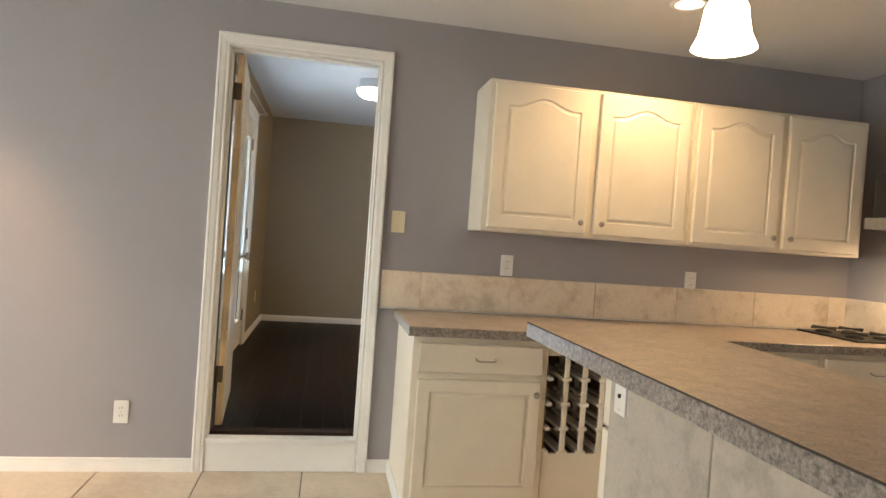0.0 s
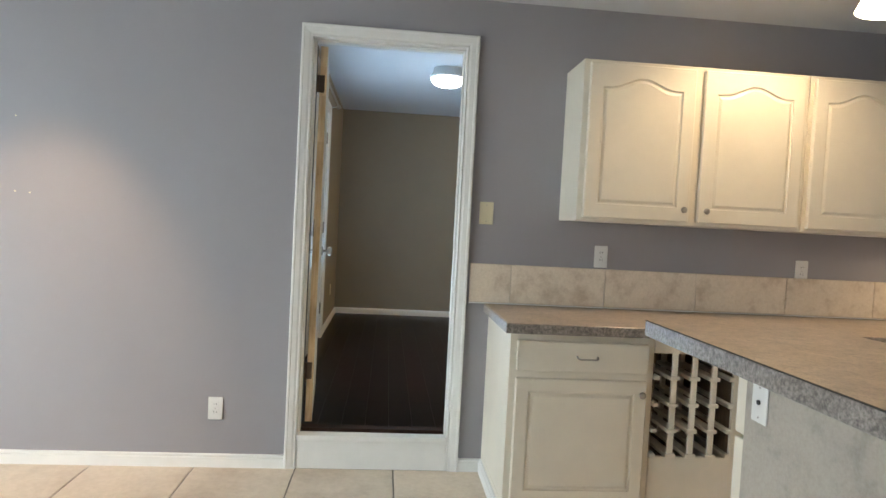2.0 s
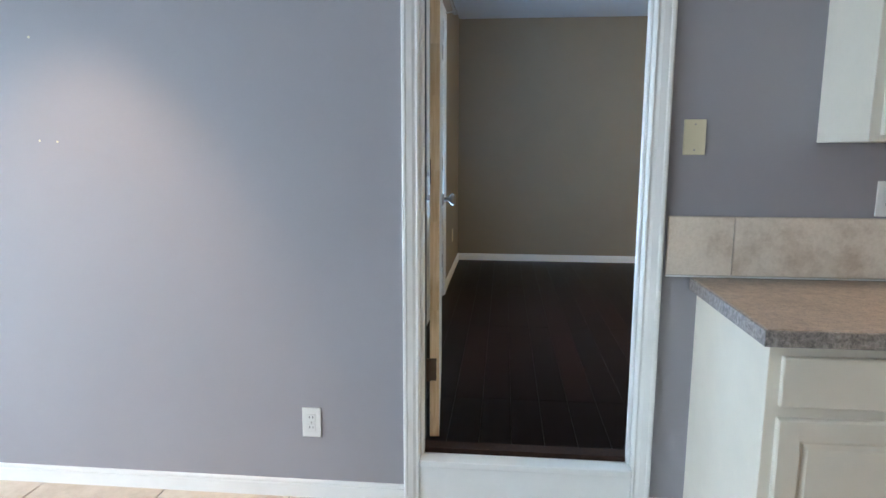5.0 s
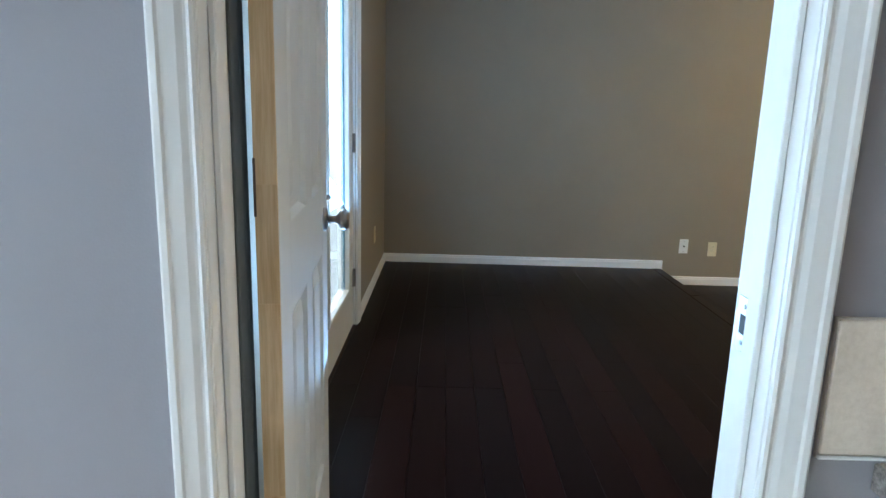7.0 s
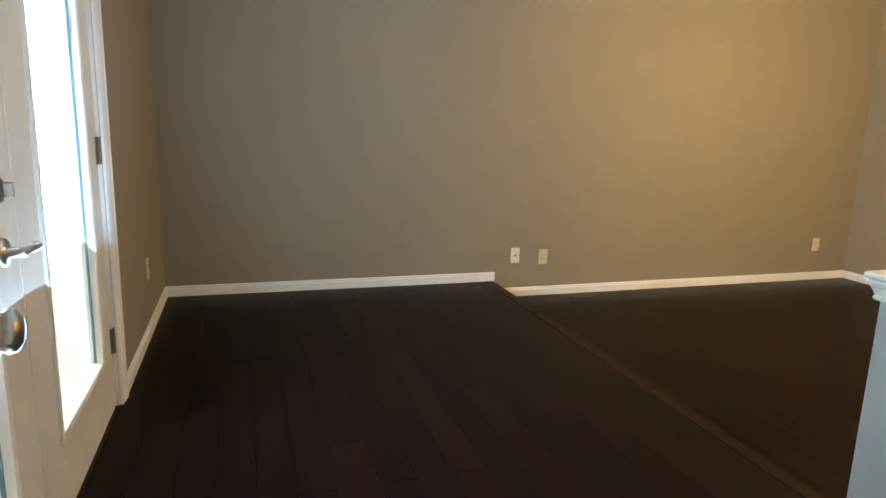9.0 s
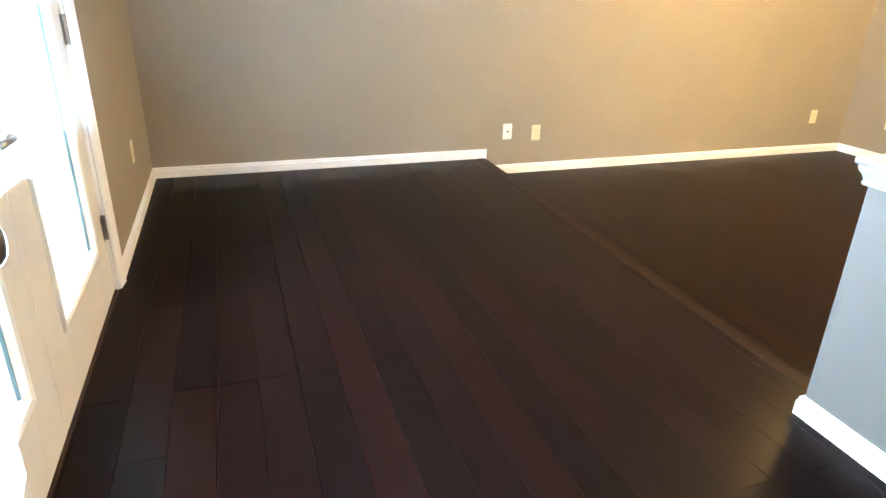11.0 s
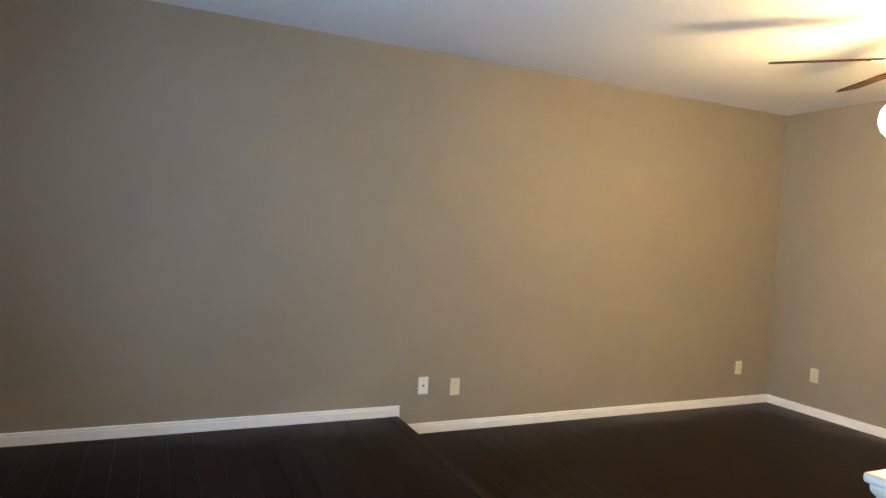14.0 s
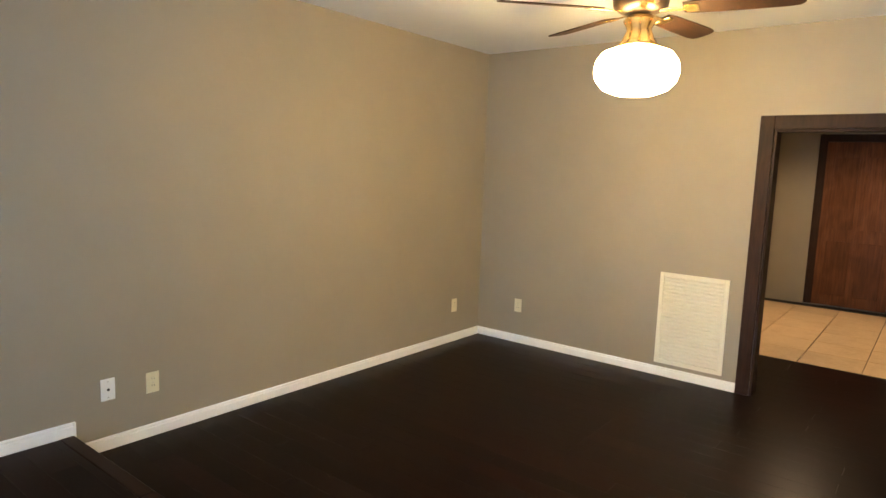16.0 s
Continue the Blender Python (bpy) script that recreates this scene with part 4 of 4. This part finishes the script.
part("inner_side", boxed(RX0, RX0 + 0.012, BY + 0.02, -0.031, RZ0, RZ1), RACK_SHADE, rack, "inner side, coloured dark for the shade inside")
part("inner_side", boxed(1.966, 1.978, BY + 0.02, -0.031, RZ0, RZ1), RACK_SHADE, rack, "inner side, coloured dark for the shade inside")
part("base_strip", boxed(RX0, RX1, BY - 0.012, BY - 0.0005, 0.0, 0.045, bevel=0.003), CREAM, rack)
cols = [1.598 + i * 0.0915 for i in range(5)]
rows = [0.325, 0.436, 0.550, 0.668]
for i, x in enumerate(cols):
    for y in (BY - 0.006, BY + 0.30):
        if 0 < i < 4:
            part("upright", boxed(x - 0.0125, x + 0.0125, y, y + 0.016, RZ0 - 0.004, RZ1 + 0.004, bevel=0.003), CREAM, rack)
    for z in rows:
        a, b = (x - 0.024 if i > 0 else x - 0.002), (x + 0.024 if i < 4 else x + 0.002)
        part("bottle_rail", boxed(a, b, BY - 0.010, BY + 0.34, z - 0.009, z + 0.009, bevel=0.003), CREAM, rack)

# worktop along the wall
wt = thing("worktop", (2.0, -0.3, 0.86), "mottled brown-grey laminate worktop, edge coloured greyer for the daylight on it", "worktop")
part("top", boxed(0.932, 3.715, -0.640, -0.012, 0.847, 0.888, bevel=0.002), COUNTER, wt)
part("front_edge", boxed(0.930, 3.715, -0.648, -0.6405, 0.845, 0.887, bevel=0.002), COUNTER_EDGE_DAYLIT, wt, "mottled front edge, daylight's grey put into its colour")
part("end_edge", boxed(0.925, 0.9315, -0.648, -0.012, 0.845, 0.887, bevel=0.002), COUNTER_EDGE_DAYLIT, wt, "mottled end edge, daylight's grey put into its colour")

# cooktop and hood by the corner
ck = thing("gas_cooktop", (3.52, -0.28, 0.893), "black gas cooktop with iron grates on the worktop", "cooktop")
part("tray", boxed(3.34, 3.705, -0.50, -0.06, 0.8885, 0.899, bevel=0.003), IRON, ck, "black glossy tray")
for x in (3.43, 3.61):
    for y in (-0.39, -0.17):
        b = part("burner", turned(bmesh.new(), [(0.045, 0.899), (0.045, 0.908), (0.03, 0.914), (0.01, 0.916)], 20, Matrix.Translation((x, y, 0))), IRON, ck)
        for dx, dy in ((0.085, 0.006), (0.006, 0.085)):
            part("grate_bar", boxed(x - dx, x + dx, y - dy, y + dy, 0.920, 0.931, bevel=0.002), IRON, b)
hood = thing("range_hood", (3.6, -0.7, 1.5), "stainless under-cabinet range hood on the side wall", "range hood")
part("canopy", boxed(3.40, 3.715, -1.02, -0.42, 1.50, 1.56, bevel=0.006, seg=2), STEEL, hood)
part("duct_box", boxed(3.43, 3.715, -0.95, -0.44, 1.561, 1.80, bevel=0.004), IRON, hood, "dark upper box")

# raised breakfast bar
bar = thing("breakfast_bar", (1.5, -2.4, 0), "raised breakfast bar with tiled wall and mottled laminate top", "breakfast bar")
part("wall", boxed(1.486, 1.60, -3.75, -1.530, 0, 0.960), GREY_PAINT, bar)
top = bmesh.new()
box(top, 1.255, 1.850, -3.80, -1.297, 0.966, 1.0125, bevel=0.002)
part("top", top, COUNTER, bar, "mottled beige-brown laminate top")
part("left_edge", boxed(1.248, 1.2545, -3.80, -1.290, 0.964, 1.011, bevel=0.002), COUNTER_EDGE_DAYLIT, bar, "mottled edge, daylight's grey put into its colour")
part("edge_seam", boxed(1.2482, 1.2547, -3.80, -1.290, 1.0113, 1.0134), SLOT, bar, "thin dark seam")
part("end_edge", boxed(1.2545, 1.850, -1.2965, -1.290, 0.964, 1.011, bevel=0.002), COUNTER_EDGE_DAYLIT, bar, "mottled edge, daylight's grey put into its colour")
part("end_board", boxed(1.484, 1.600, -1.5295, -1.5175, 0, 0.960), CREAM, bar, "cream painted end board")
part("end_post_upper", boxed(1.480, 1.600, -1.517, -1.447, 0.712, 0.950, bevel=0.005, seg=2), CREAM, bar, "cream upper post board with rounded edges")
part("end_post_lower", boxed(1.480, 1.600, -1.517, -1.447, 0.0, 0.700, bevel=0.005, seg=2), CREAM, bar, "cream lower post board with rounded edges")
wall_plate((1.473, -1.580, 0.835), (-1, 0), "jack", WHITE_PLASTIC, "white cable plate with a dark jack on the tiled bar wall", "kitchen plates")
pb = thing("base_cabinet", (1.95, -2.7, 0), "cream base cabinet behind the bar", "base cabinet", "base cabinets")
part("body", boxed(1.602, 2.20, -3.75, -1.62, 0.10, 0.844, bevel=0.002), CREAM, pb)
part("toe_kick", boxed(1.602, 2.14, -3.75, -1.62, 0, 0.0995), CREAM, pb)
sl = thing("worktop", (1.95, -2.7, 0.86), "mottled laminate worktop behind the raised bar", "worktop")
part("top", boxed(1.602, 2.24, -3.78, -1.58, 0.845, 0.888, bevel=0.002), COUNTER, sl)

# kitchen window
wn = thing("window_1", (KX0 - 0.06, -1.45, 1.15), "white framed kitchen window bright with daylight", "window", kind="structure")
for y0, y1, z0, z1 in ((WY0, WY0 + 0.05, WZ0, WZ1), (WY1 - 0.05, WY1, WZ0, WZ1), (WY0 + 0.05, WY1 - 0.05, WZ0, WZ0 + 0.05), (WY0 + 0.05, WY1 - 0.05, WZ1 - 0.05, WZ1), (-1.975, -1.925, WZ0 + 0.05, WZ1 - 0.05)):
    part("window_frame", boxed(KX0 - 0.10, KX0 - 0.04, y0, y1, z0, z1, bevel=0.003), WHITE_TRIM, wn)
for y0, y1 in ((WY0 + 0.05, -1.975), (-1.925, WY1 - 0.05)):
    p = part("pane", boxed(KX0 - 0.072, KX0 - 0.068, y0, y1, WZ0 + 0.05, WZ1 - 0.05), GLASS, wn)
    p.visible_shadow = False

# ---------------------------------------------------------------- tiles and boards, piece by piece
ROOT = {}


def piece_mesh(key, sx, sy, sz, bevel, mat):
    if key not in ROOT:
        ROOT[key] = mesh_of(key, boxed(-sx / 2, sx / 2, -sy / 2, sy / 2, -sz / 2, sz / 2, bevel=bevel), mat)
    return ROOT[key]


def piece(name, key, at, size, bevel, mat, parent, tilt=0.0):
    ob = new(name, piece_mesh(key, *size, bevel, mat))
    ob.parent = parent
    ob.matrix_basis = Matrix.Translation(Vector(at) - ORIGIN[parent.name]) @ pose(0, 0, 0, random.uniform(-tilt, tilt), random.uniform(-tilt, tilt), 0)
    return ob


rng = random.Random(4)
# backsplash
bs = thing("backsplash", (2.2, 0, 0.9), "beige mottled stone-look tile backsplash", "backsplash", kind="structure")
part("grout_bed", boxed(0.845, KX1, -0.006, -0.0005, 0.8885, 1.096), PALE_GROUT, bs)
part("bead", boxed(0.845, KX1, -0.013, -0.0065, 0.8885, 0.894, bevel=0.002), WHITE_TRIM, bs, "white caulk line over the worktop")
xs = [0.845, 1.060, 1.562, 2.064, 2.572, 3.080, 3.588, 3.712]
for a, b in zip(xs, xs[1:]):
    w = b - a - 0.003
    piece("tile", "splash_%.3f" % w, ((a + b) / 2, -0.0095, 0.9955), (w, 0.007, 0.197), 0.0015, SPLASH_TILE, bs)
ys = [-0.0, -0.508, -1.016, -1.2]
bs2 = thing("backsplash", (KX1, -0.6, 0.9), "beige mottled tile backsplash on the side wall", "backsplash", kind="structure")
for a, b in zip(ys, ys[1:]):
    piece("tile", "splash_side_%.3f" % (a - b), (KX1 - 0.005, (a + b) / 2 - 0.006, 0.9955), (0.008, a - b - 0.005, 0.199), 0.0015, SPLASH_TILE, bs2)
# tiles of the bar's wall
part("grout", boxed(1.4815, 1.4858, -3.75, -1.530, 0.0, 0.960), PALE_GROUT, bar)
yb = [-1.502, -2.045, -2.601, -3.109, -3.617, -3.75]
zb = [0.0, 0.46, 0.958]
for a, b in zip(yb, yb[1:]):
    for c, d in zip(zb, zb[1:]):
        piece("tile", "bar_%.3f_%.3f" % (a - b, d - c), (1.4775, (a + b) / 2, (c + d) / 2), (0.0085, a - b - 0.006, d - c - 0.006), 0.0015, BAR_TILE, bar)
# kitchen floor
kf = thing("floor_kitchen", (0, -2.8, 0), "beige ceramic tile kitchen floor with dark grout", "floor", kind="structure")
P = 0.502
i0 = -7
for i in range(i0, 8):
    x = -0.004 + P * i
    for j in range(0, 12):
        y1 = -0.016 - P * j + 0.10
        ya, yb2 = max(y1 - P, KY0), min(y1, -0.001)
        xa, xb = max(x, KX0), min(x + P, KX1)
        if xb - xa < 0.03 or yb2 - ya < 0.03:
            continue
        w, h = round(xb - xa - 0.007, 3), round(yb2 - ya - 0.007, 3)
        piece("tile", "floor_%.3f_%.3f" % (w, h), ((xa + xb) / 2, (ya + yb2) / 2, -0.004), (w, h, 0.008), 0.0018, FLOOR_TILE, kf, 0.06)

# floorboards of the den: the raised part, and the part a step lower
BW = 0.127


def boards(parent, x0, x1, y0, y1, ztop, cut=None):
    i = 0
    x = x0
    while x < x1 - 0.01:
        w = min(BW, x1 - x)
        y = y0
        length = rng.choice((0.45, 0.8, 1.1))
        while y < y1 - 0.02:
            e = min(y + length, y1)
            if y1 - e < 0.25:
                e = y1
            piece("floorboard", "board_%.3f_%.2f" % (w, e - y), (x + w / 2, (y + e) / 2, ztop - 0.008), (w - 0.0009, e - y - 0.0009, 0.016), 0.0003, PLANK, parent)
            y, length = e, rng.choice((0.9, 1.2, 1.2, 1.5))
        x += w
        i += 1


uf = thing("floor_den_raised", (1, 2, ZP), "dark reddish-brown hardwood boards on the raised floor", "floor", kind="structure")
boards(uf, XL + 0.001, XS - 0.056, YS + 0.001, YF - 0.001, ZP)
for k, (a, b) in enumerate(((YS + 0.001, 1.0), (1.0, 2.2), (2.2, 3.4), (3.4, YF - 0.001))):
    piece("nosing_board", "nosing_%.2f" % (b - a), (XS - 0.0205, (a + b) / 2, ZP - 0.008), (0.069, b - a - 0.0014, 0.020), 0.005, NOSING, uf)
lf = thing("floor_den", (4, 2, ZL), "dark reddish-brown hardwood boards a step lower", "floor", kind="structure")
boards(lf, XS - 0.002, XR - 0.001, YS + 0.001, YF - 0.001, ZL)
hfl = thing("floor_hall", (8, 1.6, ZL), "dark boards and tan tiles of the hall floor", "floor", kind="structure")
boards(hfl, XR + 0.0, 6.75, 1.0, 2.74, ZL)
for i in range(6):
    for j in range(1, 5):
        piece("tile", "hall_tile", (6.98 + 0.456 * i, 0.64 + 0.456 * j, ZL - 0.006), (0.45, 0.45, 0.012), 0.002, HALL_TILE, hfl)
